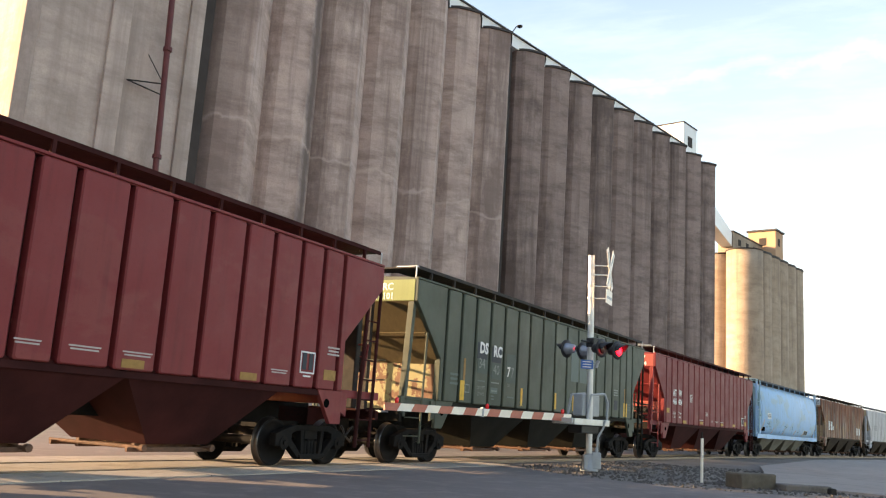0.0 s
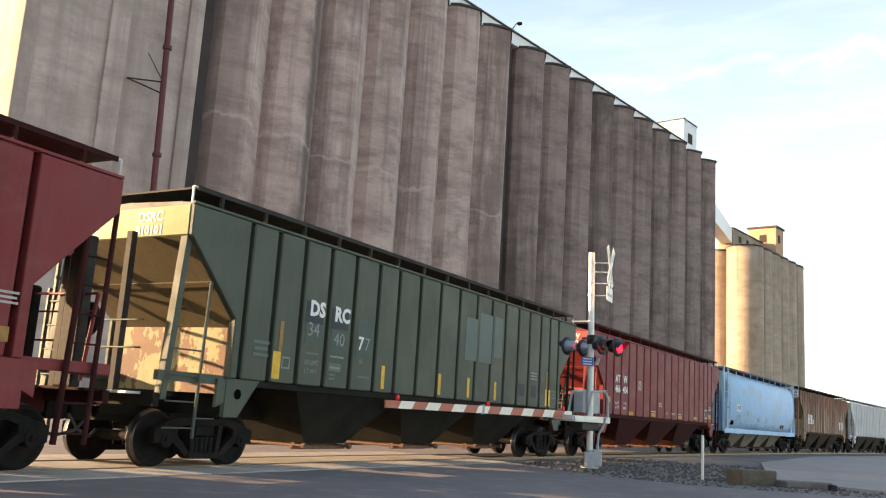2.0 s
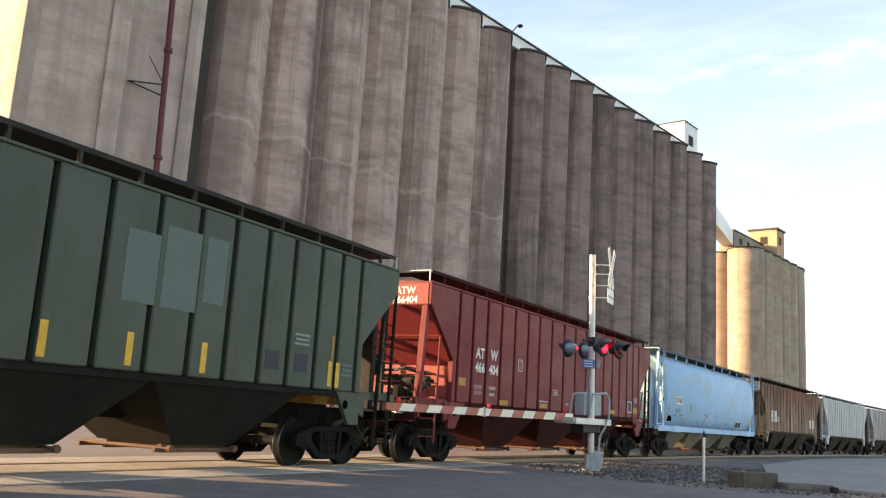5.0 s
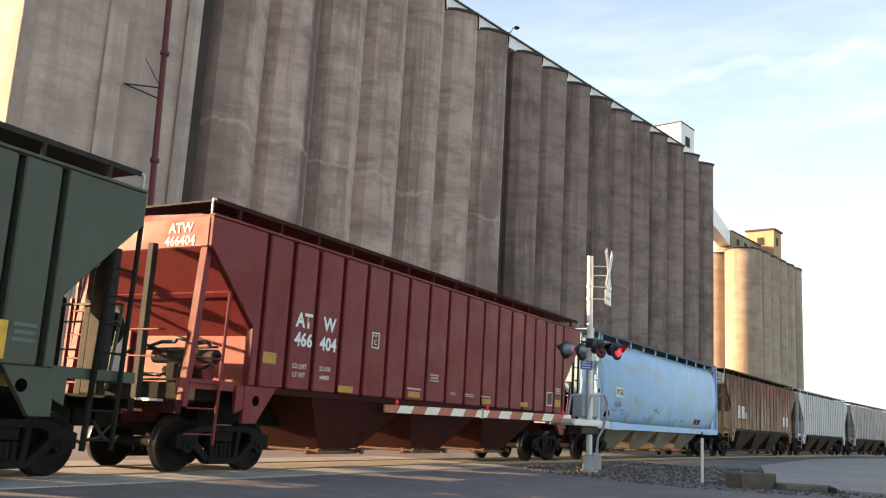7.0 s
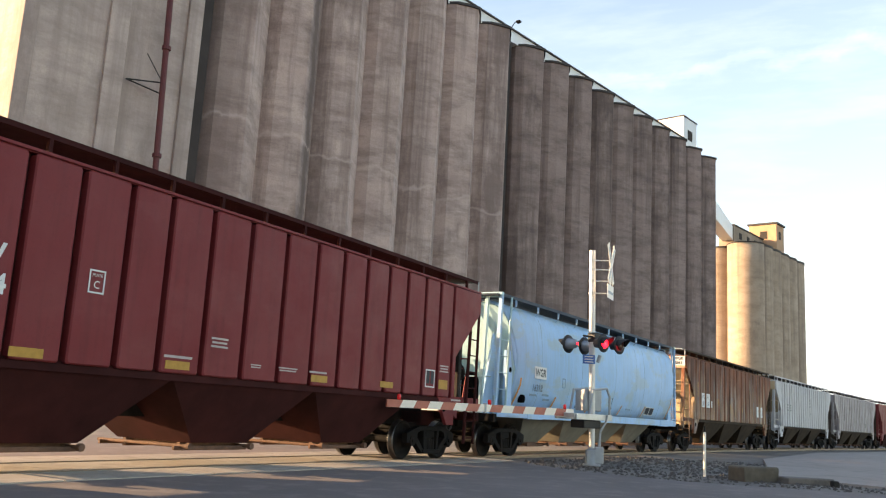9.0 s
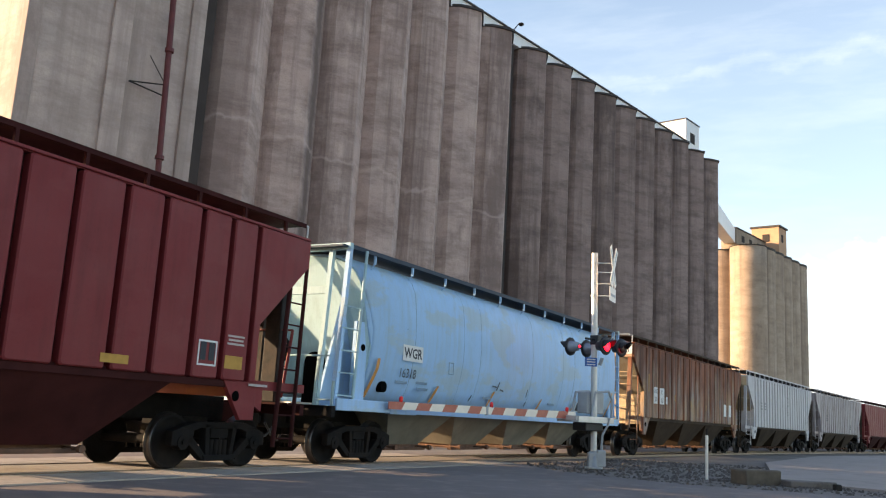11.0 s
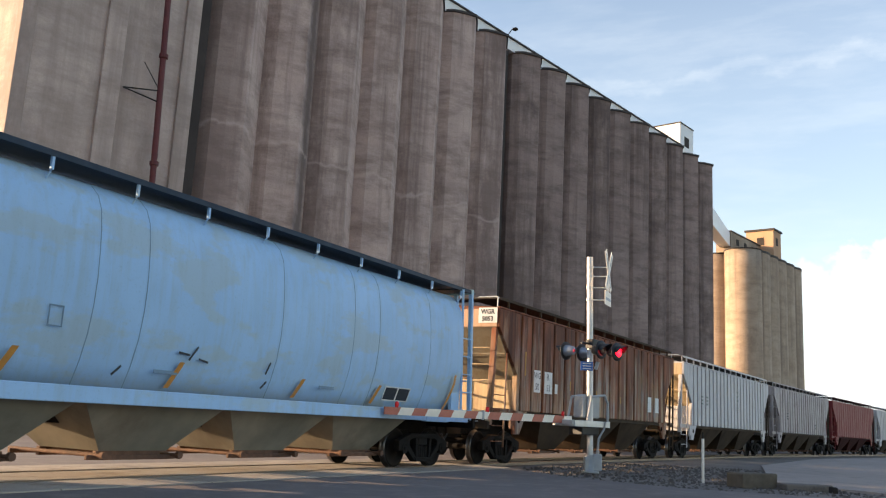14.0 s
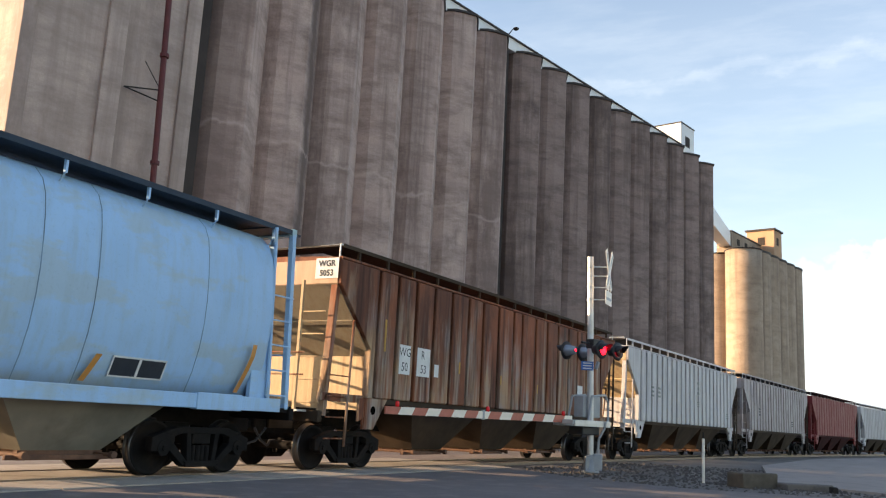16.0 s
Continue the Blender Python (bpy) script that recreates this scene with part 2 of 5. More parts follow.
def peeling(name, under, skin, rust):
    """Old paint skin flaking off in sharp-edged patches over primer, with rust at the foot of the runs."""
    m, nt, b = nodes_of(name)
    v = coords(nt)
    c = mix(nt, ramp(nt, noise_tex(nt, v, 1.6, 4), 0.35, 0.7), under, tuple(k * 0.7 for k in under))
    flake = noise_tex(nt, v, 1.5, 9, 0.68, (1, 1, 0.8))
    c = mix(nt, ramp(nt, flake, 0.50, 0.525), c, skin)
    c = mix(nt, ramp(nt, noise_tex(nt, v, 3.0, 5, 0.6, (2.5, 2.5, 0.3)), 0.55, 0.75, 0, 0.6), c, rust)
    nt.links.new(c, b.inputs["Base Color"])
    b.inputs["Roughness"].default_value = 0.65
    b.inputs["Specular IOR Level"].default_value = 0.2
    bump(nt, b, ramp(nt, flake, 0.49, 0.53), 0.4, 0.006)
    return m


def rust_streaked(name):
    """Worn pale paint over rust: brown washes below the roof, pale and dark runs down each sheet, bare grey feet."""
    m, nt, b = nodes_of(name)
    v = coords(nt)
    c = mix(nt, ramp(nt, noise_tex(nt, v, 0.9, 6, 0.65, (1.2, 1, 0.5)), 0.40, 0.60), (0.235, 0.078, 0.036), (0.115, 0.042, 0.024))
    sep = nt.nodes.new("ShaderNodeSeparateXYZ")
    tc = nt.nodes.new("ShaderNodeTexCoord")
    nt.links.new(tc.outputs["Object"], sep.inputs[0])
    wob = nt.nodes.new("ShaderNodeMath")
    nt.links.new(sep.outputs["Z"], wob.inputs[0])
    nt.links.new(ramp(nt, noise_tex(nt, v, 1.3, 6, 0.65, (1.6, 1, 0.3)), 0.25, 0.75, -1.9, 1.9), wob.inputs[1])
    low = ramp(nt, wob.outputs[0], 3.8, 1.8, 0.0, 0.8)
    pale = mix(nt, ramp(nt, noise_tex(nt, v, 1.2, 4), 0.4, 0.65), (0.43, 0.30, 0.18), (0.33, 0.31, 0.29))
    runs = nt.nodes.new("ShaderNodeMath")
    runs.operation = "MULTIPLY"
    nt.links.new(low, runs.inputs[0])
    nt.links.new(ramp(nt, noise_tex(nt, v, 1.6, 6, 0.62, (2.0, 1, 0.13)), 0.43, 0.56), runs.inputs[1])
    c = mix(nt, runs.outputs[0], c, pale)
    c = mix(nt, ramp(nt, noise_tex(nt, v, 1.9, 6, 0.62, (2.0, 1, 0.10)), 0.53, 0.66, 0, 0.85), c, (0.055, 0.020, 0.012))
    nt.links.new(c, b.inputs["Base Color"])
    b.inputs["Roughness"].default_value = 0.7
    b.inputs["Specular IOR Level"].default_value = 0.2
    bump(nt, b, noise_tex(nt, v, 5.0, 5), 0.25, 0.02)
    return m


P_BROWN = rust_streaked("rust_streaked_paint")
P_PEEL = peeling("flaking_tan_end_paint", (0.18, 0.098, 0.06), (0.28, 0.25, 0.13), (0.09, 0.042, 0.025))
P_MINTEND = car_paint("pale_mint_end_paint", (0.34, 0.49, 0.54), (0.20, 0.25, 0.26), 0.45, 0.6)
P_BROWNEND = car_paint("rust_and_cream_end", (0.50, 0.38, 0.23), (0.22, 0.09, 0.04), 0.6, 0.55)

# ---- mesh helpers ----


def part(name, bm, material, parent=None, label="", at=None):
    me = bpy.data.meshes.new(name)
    bm.to_mesh(me)
    bm.free()
    return share(name, me, material, parent, label, at)


def share(name, me, material=None, parent=None, label="", at=None):
    if material and not me.materials:
        me.materials.append(material)
    ob = new(name, me)
    if parent:
        ob.parent = parent
    if at is not None:
        ob.matrix_basis = at
    if label:
        tagged(ob, label)
    return ob


def box(bm, x0, x1, y0, y1, z0, z1, m=None, bev=0.0):
    vs = [bm.verts.new(Vector(p)) for p in ((x0, y0, z0), (x1, y0, z0), (x1, y1, z0), (x0, y1, z0), (x0, y0, z1), (x1, y0, z1), (x1, y1, z1), (x0, y1, z1))]
    fs = [bm.faces.new([vs[i] for i in f]) for f in ((3, 2, 1, 0), (4, 5, 6, 7), (0, 1, 5, 4), (1, 2, 6, 5), (2, 3, 7, 6), (3, 0, 4, 7))]
    if bev:
        es = list({e for f in fs for e in f.edges})
        r = bmesh.ops.bevel(bm, geom=es, offset=bev, segments=2, affect="EDGES", profile=0.5)
        vs = list({v for f in r["faces"] for v in f.verts} | {v for v in vs if v.is_valid})
    if m:
        bmesh.ops.transform(bm, matrix=m, verts=[v for v in vs if v.is_valid])
    return bm


def prism(bm, outline, y0, y1, bev=0.0):
    """The outline, points (x, z), drawn out from y0 to y1."""
    a = [bm.verts.new((x, y0, z)) for x, z in outline]
    b = [bm.verts.new((x, y1, z)) for x, z in outline]
    fs = [bm.faces.new(a), bm.faces.new(b[::-1])]
    n = len(a)
    for i in range(n):
        fs.append(bm.faces.new((a[i], b[i], b[(i + 1) % n], a[(i + 1) % n])))
    bmesh.ops.recalc_face_normals(bm, faces=fs)
    if bev:
        es = [e for e in fs[0].edges]
        bmesh.ops.bevel(bm, geom=es, offset=bev, segments=2, affect="EDGES", profile=0.5)
    return bm


def tube(bm, p, q, r, seg=8, r2=None):
    p, q = Vector(p), Vector(q)
    d = q - p
    m = Matrix.Translation((p + q) / 2) @ d.to_track_quat("Z", "Y").to_matrix().to_4x4()
    bmesh.ops.create_cone(bm, cap_ends=True, segments=seg, radius1=r, radius2=r if r2 is None else r2, depth=d.length, matrix=m)
    return bm


def lathe(bm, profile, axis_m=None, seg=32):
    """Profile points (radius, height) turned round the z axis."""
    rings = []
    for r, z in profile:
        rings.append([bm.verts.new((r * math.cos(2 * math.pi * i / seg), r * math.sin(2 * math.pi * i / seg), z)) for i in range(seg)])
    fs = []
    for a, b in zip(rings, rings[1:]):
        for i in range(seg):
            fs.append(bm.faces.new((a[i], a[(i + 1) % seg], b[(i + 1) % seg], b[i])))
    fs += [bm.faces.new(rings[0][::-1]), bm.faces.new(rings[-1])]
    for f in fs:
        f.smooth = True
    if axis_m:
        bmesh.ops.transform(bm, matrix=axis_m, verts=[v for g in rings for v in g])
    return bm


def loft(bm, sections, smooth=True, caps=True):
    rings = [[bm.verts.new(p) for p in s] for s in sections]
    n = len(rings[0])
    for a, b in zip(rings, rings[1:]):
        for i in range(n):
            f = bm.faces.new((a[i], a[(i + 1) % n], b[(i + 1) % n], b[i]))
            f.smooth = smooth
    if caps:
        bm.faces.new(rings[0][::-1])
        bm.faces.new(rings[-1])
    bmesh.ops.recalc_face_normals(bm, faces=bm.faces)
    return bm


def B():
    return bmesh.new()


def lettering(name, text, size, material, parent, m, label="", align="CENTER", shear=0.0, bold=0.0):
    cu = bpy.data.curves.new(name, "FONT")
    cu.body, cu.size, cu.align_x, cu.align_y, cu.offset, cu.resolution_u = text, size, align, "CENTER", bold, 2
    ob = bpy.data.objects.new(name, cu)
    scene.collection.objects.link(ob)
    bpy.context.view_layer.update()
    me = bpy.data.meshes.new_from_object(ob.evaluated_get(bpy.context.evaluated_depsgraph_get()))
    bpy.data.objects.remove(ob)
    me.materials.clear()
    return share(name, me, material, parent, label, m)


SIDE = Matrix(((1, 0, 0, 0), (0, 0, -1, 0), (0, 1, 0, 0), (0, 0, 0, 1)))   # lettering upright on a side that faces -y
ENDW = Matrix(((0, 0, -1, 0), (-1, 0, 0, 0), (0, 1, 0, 0), (0, 0, 0, 1)))  # upright on an end that faces -x
# ---- ground, road, track ----
ARC = 637.14          # radius of the line of the near car sides
ARC_X, ARC_Y, ARC_A = 552.386, -296.101, radians(28.62)


def on_track(s, away):
    """Place and heading at s metres along the near car sides, away metres behind them."""
    a = ARC_A + s / ARC
    r = ARC + away
    return ARC_X - r * math.cos(a), ARC_Y + r * math.sin(a), math.degrees(a)


def track_pose(s, away=1.6, z=0.0):
    x, y, a = on_track(s, away)
    return pose(x, y, z, 0, 0, 90 - a)


def strip(bm, s0, s1, a0, a1, z0, z1, step=4.0, tops=None):
    """A bar that follows the curve of the track."""
    n = max(1, int((s1 - s0) / step))
    rows = []
    for i in range(n + 1):
        s = s0 + (s1 - s0) * i / n
        row = []
        for aw, z in ((a0, z0), (a1, z0), ((a1 if tops is None else tops[1]), z1), ((a0 if tops is None else tops[0]), z1)):
            x, y, _ = on_track(s, aw)
            row.append((x, y, z))
        rows.append(row)
    return loft(bm, rows, False)


bm = B()
for i in range(41):
    for j in range(41):
        f = lambda k: math.copysign(abs(k / 20 - 1) ** 3 * 2500, k / 20 - 1)
        x, y = f(i), f(j) + 40
        bm.verts.new((x, y, -0.09 + (0.02 * noise.noise(Vector((x * 0.05, y * 0.05, 0))) if abs(x) + abs(y) < 200 else 0)))
bm.verts.ensure_lookup_table()
for i in range(40):
    for j in range(40):
        bm.faces.new([bm.verts[k] for k in (i * 41 + j, (i + 1) * 41 + j, (i + 1) * 41 + j + 1, i * 41 + j + 1)])
tagged(part("ground", bm, M_DIRT), "bare gravelly dirt ground round the crossing", "ground", kind="structure")

# the road runs from the camera's feet across the track
bm = B()
edge = [(-90, -60), (30, -60), (13.0, 17.5), (5.4, 19.6), (3.2, 21.8), (1.2, 27.5), (-12, 60), (-60, 95), (-130, 60)]
prism_v = [bm.verts.new((x, y, -0.03)) for x, y in edge]
low_v = [bm.verts.new((x, y, -0.3)) for x, y in edge]
bm.faces.new(prism_v)
for i in range(len(edge)):
    bm.faces.new((prism_v[i], low_v[i], low_v[(i + 1) % len(edge)], prism_v[(i + 1) % len(edge)]))
bmesh.ops.recalc_face_normals(bm, faces=bm.faces)
tagged(part("road", bm, M_ASPHALT), "worn grey asphalt road with pale patches across the track", "road", kind="structure")

bm = strip(B(), 17.5, 260, -0.9, 4.1, -0.4, -0.17, 4, (-0.2, 3.4))
tagged(part("track_bed", bm, M_BALLAST), "dark ballast bed under the railway track", "track bed", kind="structure")
track = tagged(new("railway_track"), "single railway track with rust-brown rails on wooden ties", "railway track", kind="structure")
for aw in (1.6 - 0.7525, 1.6 + 0.7525):
    bm = strip(B(), -40, 260, aw - 0.036, aw + 0.036, -0.04, 0.0)
    strip(bm, -40, 260, aw - 0.008, aw + 0.008, -0.15, -0.04)
    strip(bm, -40, 260, aw - 0.07, aw + 0.07, -0.17, -0.15)
    part("rail", bm, M_RAIL, track)
bm = B()
box(bm, -0.11, 0.11, -1.3, 1.3, -0.3, -0.16)
tie_me = bpy.data.meshes.new("tie")
bm.to_mesh(tie_me)
bm.free()
for i in range(150):
    share("tie", tie_me, M_TIE, track, at=track_pose(18.6 + i * 0.55))
crossing = tagged(new("crossing_panels"), "pale sand-coloured concrete panels between the rails at the crossing", "crossing panel", kind="structure")
for k in range(14):
    for a0, a1 in ((-0.35, 0.76), (0.95, 2.25), (2.45, 3.6)):
        bm = strip(B(), -22 + k * 2.85, -22 + k * 2.85 + 2.82, a0, a1, -0.2, -0.012, 3.0)
        part("panel", bm, M_PLANK, crossing)

# ---- grain elevator ----
ROW = pose(0, 0, 0, 0, 0, 50.2)      # x along the row of silos, y away from the track
FRONT = 51.3


def building(name, label, category="building"):
    ob = tagged(new(name), label, category)
    ob.matrix_basis = ROW
    return ob


def silo_mesh(r, h, seg=48, base=-0.2):
    bm = lathe(B(), [(r, base)] + [(r, h * k / 8) for k in range(1, 9)], None, seg)
    return bm


def silo_row(parent, x0, step, count, y, r, h, material, cap):
    me = bpy.data.meshes.new("silo")
    bm = silo_mesh(r, h)
    bm.to_mesh(me)
    bm.free()
    ce = bpy.data.meshes.new("cap")
    bm = lathe(B(), [(r + 0.12, h), (r + 0.12, h + 0.22), (r - 0.2, h + 0.26)], None, 48)
    bm.to_mesh(ce)
    bm.free()
    for i in range(count):
        share("silo", me, material, parent, at=pose(x0 + step * i, y, 0, 0, 0, 73 * i))
        if cap:
            share("cap", ce, cap, parent, "dark roof rim", pose(x0 + step * i, y, 0))


def bay_mesh(name, w, r, depth, h):
    """One slightly bowed silo front with square sides, drawn up from the ground."""
    pts = []
    half = math.asin(w / 2 / r)
    for k in range(17):
        a = half * (2 * k / 16 - 1)
        pts.append((r * math.sin(a), r - r * math.cos(a)))
    pts += [(w / 2, depth), (-w / 2, depth)]
    bm = B()
    loft(bm, [[(x, y, z) for x, y in pts] for z in (-0.2, h)], False)
    me = bpy.data.meshes.new(name)
    bm.to_mesh(me)
    bm.free()
    return me


def folded_bm(half, grow, z0, z1):
    """One bin of the folded front: a broad face towards the near end, a blunt edge, and a face that turns back."""
    pts = [(-half, 1.95), (-half + 0.58, 1.08), (-1.2, 0.52), (-0.16, 0.07), (-0.03, 0.0), (0.12, 0.05), (1.3, 0.86), (half, 1.95)]
    pts = [(x, y - grow) for x, y in pts] + [(half, 4.2), (-half, 4.2)]
    return loft(B(), [[(x, y, z) for x, y in pts] for z in (z0, z1)], False)


def folded_row(parent, x0, step, count, material):
    """Concrete bins side by side, edges at x0 + k * step, each under an overhanging roof slab."""
    me, ce = bpy.data.meshes.new("silo"), bpy.data.meshes.new("cap")
    for mesh, bm in ((me, folded_bm(step / 2 + 0.002, 0, -0.2, H_SILO)), (ce, folded_bm(step / 2 + 0.004, 0.2, H_SILO, H_SILO + 0.24))):
        bm.to_mesh(mesh)
        bm.free()
    for k in range(count):
        share("silo", me, material, parent, at=pose(x0 + step * k, FRONT - 0.05, 0))
        share("cap", ce, M_CAP, parent, "dark roof rim", pose(x0 + step * k, FRONT - 0.05, 0))


H_SILO = 41.2
elev = building("grain_elevator", "tall row of stained grey-brown concrete grain silos", "grain elevator")
folded_row(elev, 38.1, 5.37, 7, M_SILO)
part("rear_wall", box(B(), 34.6, 70.4, FRONT + 3.2, FRONT + 20, 0, H_SILO - 0.01), M_SILO, elev)
part("gallery", box(B(), 33.9, 71.6, FRONT + 1.6, FRONT + 20, H_SILO + 0.02, H_SILO + 1.34), M_WHITE, elev, "white sheet-metal roof gallery")
part("gallery_edge", box(B(), 33.9, 71.6, FRONT + 1.42, FRONT + 1.7, H_SILO + 1.34, H_SILO + 1.50), M_CAP, elev, "dark gallery eave")
elev2 = building("grain_elevator", "second row of darker concrete grain silos with white headhouse", "grain elevator")
folded_row(elev2, 76.95, 5.3, 10, M_SILO2)
part("rear_wall", box(B(), 72.6, 124.2, FRONT + 3.3, FRONT + 20, 0, H_SILO - 0.01), M_SILO2, elev2)
part("gallery", box(B(), 71.7, 117.0, FRONT + 1.6, FRONT + 20, H_SILO + 0.02, H_SILO + 1.34), M_WHITE, elev2, "white sheet-metal roof gallery")
part("gallery_edge", box(B(), 71.7, 117.0, FRONT + 1.42, FRONT + 1.7, H_SILO + 1.34, H_SILO + 1.50), M_CAP, elev2, "dark gallery eave")
hh = part("headhouse", box(B(), 122.2, 127.0, FRONT + 4.0, FRONT + 9.6, H_SILO - 0.2, H_SILO + 6.9, bev=0.05), M_WHITE, elev2, "white sheet-metal headhouse")
part("headhouse_roof", box(B(), 122.1, 127.1, FRONT + 3.9, FRONT + 9.7, H_SILO + 6.9, H_SILO + 7.05), M_CAP, elev2)
win = part("window", box(B(), 123.7, 125.3, FRONT + 3.95, FRONT + 4.1, H_SILO + 3.5, H_SILO + 5.1), M_GAP, hh, "small dark window")

# the recess between the two rows
part("joint_wall", box(B(), 70.3, 72.7, FRONT + 1.3, FRONT + 6, 0, H_SILO - 0.4), M_GAP, elev, "dark recessed joint")
tube_b = tube(B(), (71.9, FRONT + 2.6, 0), (71.9, FRONT + 2.6, 38), 0.14, 10)
part("downpipe", tube_b, M_STEEL, elev)

house = building("elevator_house", "pale flat-sided concrete elevator house with pilasters", "building")
part("wall", box(B(), 21.4, 33.5, FRONT + 0.12, FRONT + 24, -0.2, 52), M_HOUSE, house)
for x0, x1 in ((21.34, 22.25), (26.75, 28.1), (32.42, 33.56)):
    part("pilaster", box(B(), x0, x1, FRONT - 0.1, FRONT + 0.5, -0.2, 52.0, bev=0.03), M_HOUSE, house)
part("joint", box(B(), 33.45, 34.5, FRONT + 0.22, FRONT + 4, -0.2, 50), M_GAP, house, "dark recessed joint")

pipe = tagged(new("grain_spout"), "tall oxide-red steel spout pipe held off the concrete wall", "pipe")
pipe.matrix_basis = ROW
bm = tube(B(), (31.2, FRONT - 0.9, -0.1), (29.9, FRONT - 0.75, 44.0), 0.2, 12)
part("pipe_run", bm, M_PIPE, pipe)
for z in (16.6, 24.0, 34.0):
    x = 31.2 - 1.3 * z / 44
    part("flange", tube(B(), (x, FRONT - 0.86, z), (x, FRONT - 0.86, z + 0.25), 0.30, 12), M_PIPE, pipe)
bm = tube(B(), (28.3, FRONT - 0.1, 21.4), (30.55, FRONT - 0.85, 21.7), 0.05, 6)
tube(bm, (28.3, FRONT - 0.1, 21.4), (30.55, FRONT - 0.85, 20.9), 0.05, 6)
tube(bm, (29.6, FRONT - 0.1, 23.6), (30.5, FRONT - 0.85, 21.7), 0.03, 6)
part("bracket", bm, M_STEEL, pipe)

bm = tube(B(), (70.2, FRONT + 0.6, 40.2), (71.0, FRONT - 0.3, 42.2), 0.05, 6)
lampost = tagged(new("roof_lamp"), "small dark floodlight on an arm at the silo roof", "lamp")
lampost.matrix_basis = ROW
part("arm", bm, M_STEEL, lampost)
part("lamp_head", lathe(B(), [(0.12, 0), (0.3, 0.12), (0.3, 0.25), (0.1, 0.35)], Matrix.Translation((71.3, FRONT - 0.5, 42.1)), 12), M_STEEL, lampost)

far = building("far_grain_elevator", "sunlit group of tan concrete silos with a tower", "grain elevator")
FY, H_FAR = 65.2, 40.0
silo_row(far, 183.3, 7.6, 1, FY + 3.6, 3.75, H_FAR, M_FARSILO, M_CAP)
me = bay_mesh("silo", 5.22, 7.5, 4.0, H_FAR)
ce = bay_mesh("cap", 5.28, 7.5, 4.0, 0.3)
for k in range(5):
    share("silo", me, M_FARSILO, far, at=pose(188.4 + 5.3 * k, FY, 0))
    share("cap", ce, M_CAP, far, "dark roof rim", pose(188.4 + 5.3 * k, FY - 0.1, H_FAR + 0.2))
silo_row(far, 186.5, 5.5, 1, FY + 10.8, 3.75, H_FAR, M_FARSILO, M_CAP)
part("rear_wall", box(B(), 190.5, 211.6, FY + 3.6, FY + 22, 0, H_FAR - 0.2), M_FARSILO, far)
part("gallery", box(B(), 183.5, 201.0, FY + 6.2, FY + 9.6, H_FAR + 0.3, H_FAR + 4.7), M_FARSILO, far)
part("gallery_edge", box(B(), 183.3, 201.0, FY + 6.0, FY + 9.8, H_FAR + 4.7, H_FAR + 4.95), M_CAP, far)
for x in (186.5, 191.0, 195.5):
    part("gallery_window", box(B(), x, x + 1.5, FY + 6.12, FY + 6.3, H_FAR + 2.2, H_FAR + 3.6), M_GAP, far)
tw = part("tower", box(B(), 201.5, 206.5, FY + 3.2, FY + 9.6, H_FAR, H_FAR + 8.4, bev=0.05), M_TAN, far, "tan tower with small dark windows")
part("tower_roof", box(B(), 201.2, 206.8, FY + 2.9, FY + 9.9, H_FAR + 8.4, H_FAR + 8.8), M_CAP, far)
part("window", box(B(), 201.4, 201.6, FY + 5.4, FY + 7.0, H_FAR + 5.0, H_FAR + 6.8), M_GAP, tw)
part("window", box(B(), 203.0, 204.2, FY + 3.12, FY + 3.3, H_FAR + 5.0, H_FAR + 6.8), M_GAP, tw)
bridge = building("conveyor_bridge", "white sheet-metal conveyor bridge between two elevators", "conveyor")
bm = B()
a, c = Vector((127.0, FRONT + 3.5, 36.2)), Vector((184.5, FY + 8.0, 43.3))
sec = []
for p in (a, c):
    sec.append([p + Vector(o) for o in ((0, -1.2, -1.7), (0, 1.2, -1.7), (0, 1.2, 1.4), (0, 0, 1.8), (0, -1.2, 1.4))])
part("housing", loft(bm, sec, False), M_WHITE, bridge)
# ---- train ----
SPEED, GAIN = 3.6635, 0.00782
WHEEL_R = 0.457
TRAIN = []       # (thing, s of its leading end at 0 s)
LENGTHS = {}
SHARED = {}


def shared_mesh(key, make):
    if key not in SHARED:
        bm = make()
        me = bpy.data.meshes.new(key)
        bm.to_mesh(me)
        bm.free()
        SHARED[key] = me
    return SHARED[key]


def wheel_bm():
    """One wheel, axle along y, outer face at -y."""
    prof = [(0.06, -0.075), (0.10, -0.085), (0.14, -0.06), (0.36, -0.02), (0.385, -0.066), (0.452, -0.066), (0.457, 0.0), (0.46, 0.045), (0.486, 0.06), (0.48, 0.075), (0.385, 0.07), (0.36, 0.02), (0.14, 0.0), (0.10, 0.06)]
    return lathe(B(), prof, Matrix.Rotation(radians(-90), 4, "X"), 36)


def axle_bm():
    bm = tube(B(), (0, -1.02, 0), (0, 1.02, 0), 0.085, 14)
    for y in (-1.06, 1.06):
        tube(bm, (0, y - 0.09, 0), (0, y + 0.09, 0), 0.13, 14)
        tube(bm, (0, y - 0.115, 0), (0, y + 0.115, 0), 0.05, 6)
    return bm


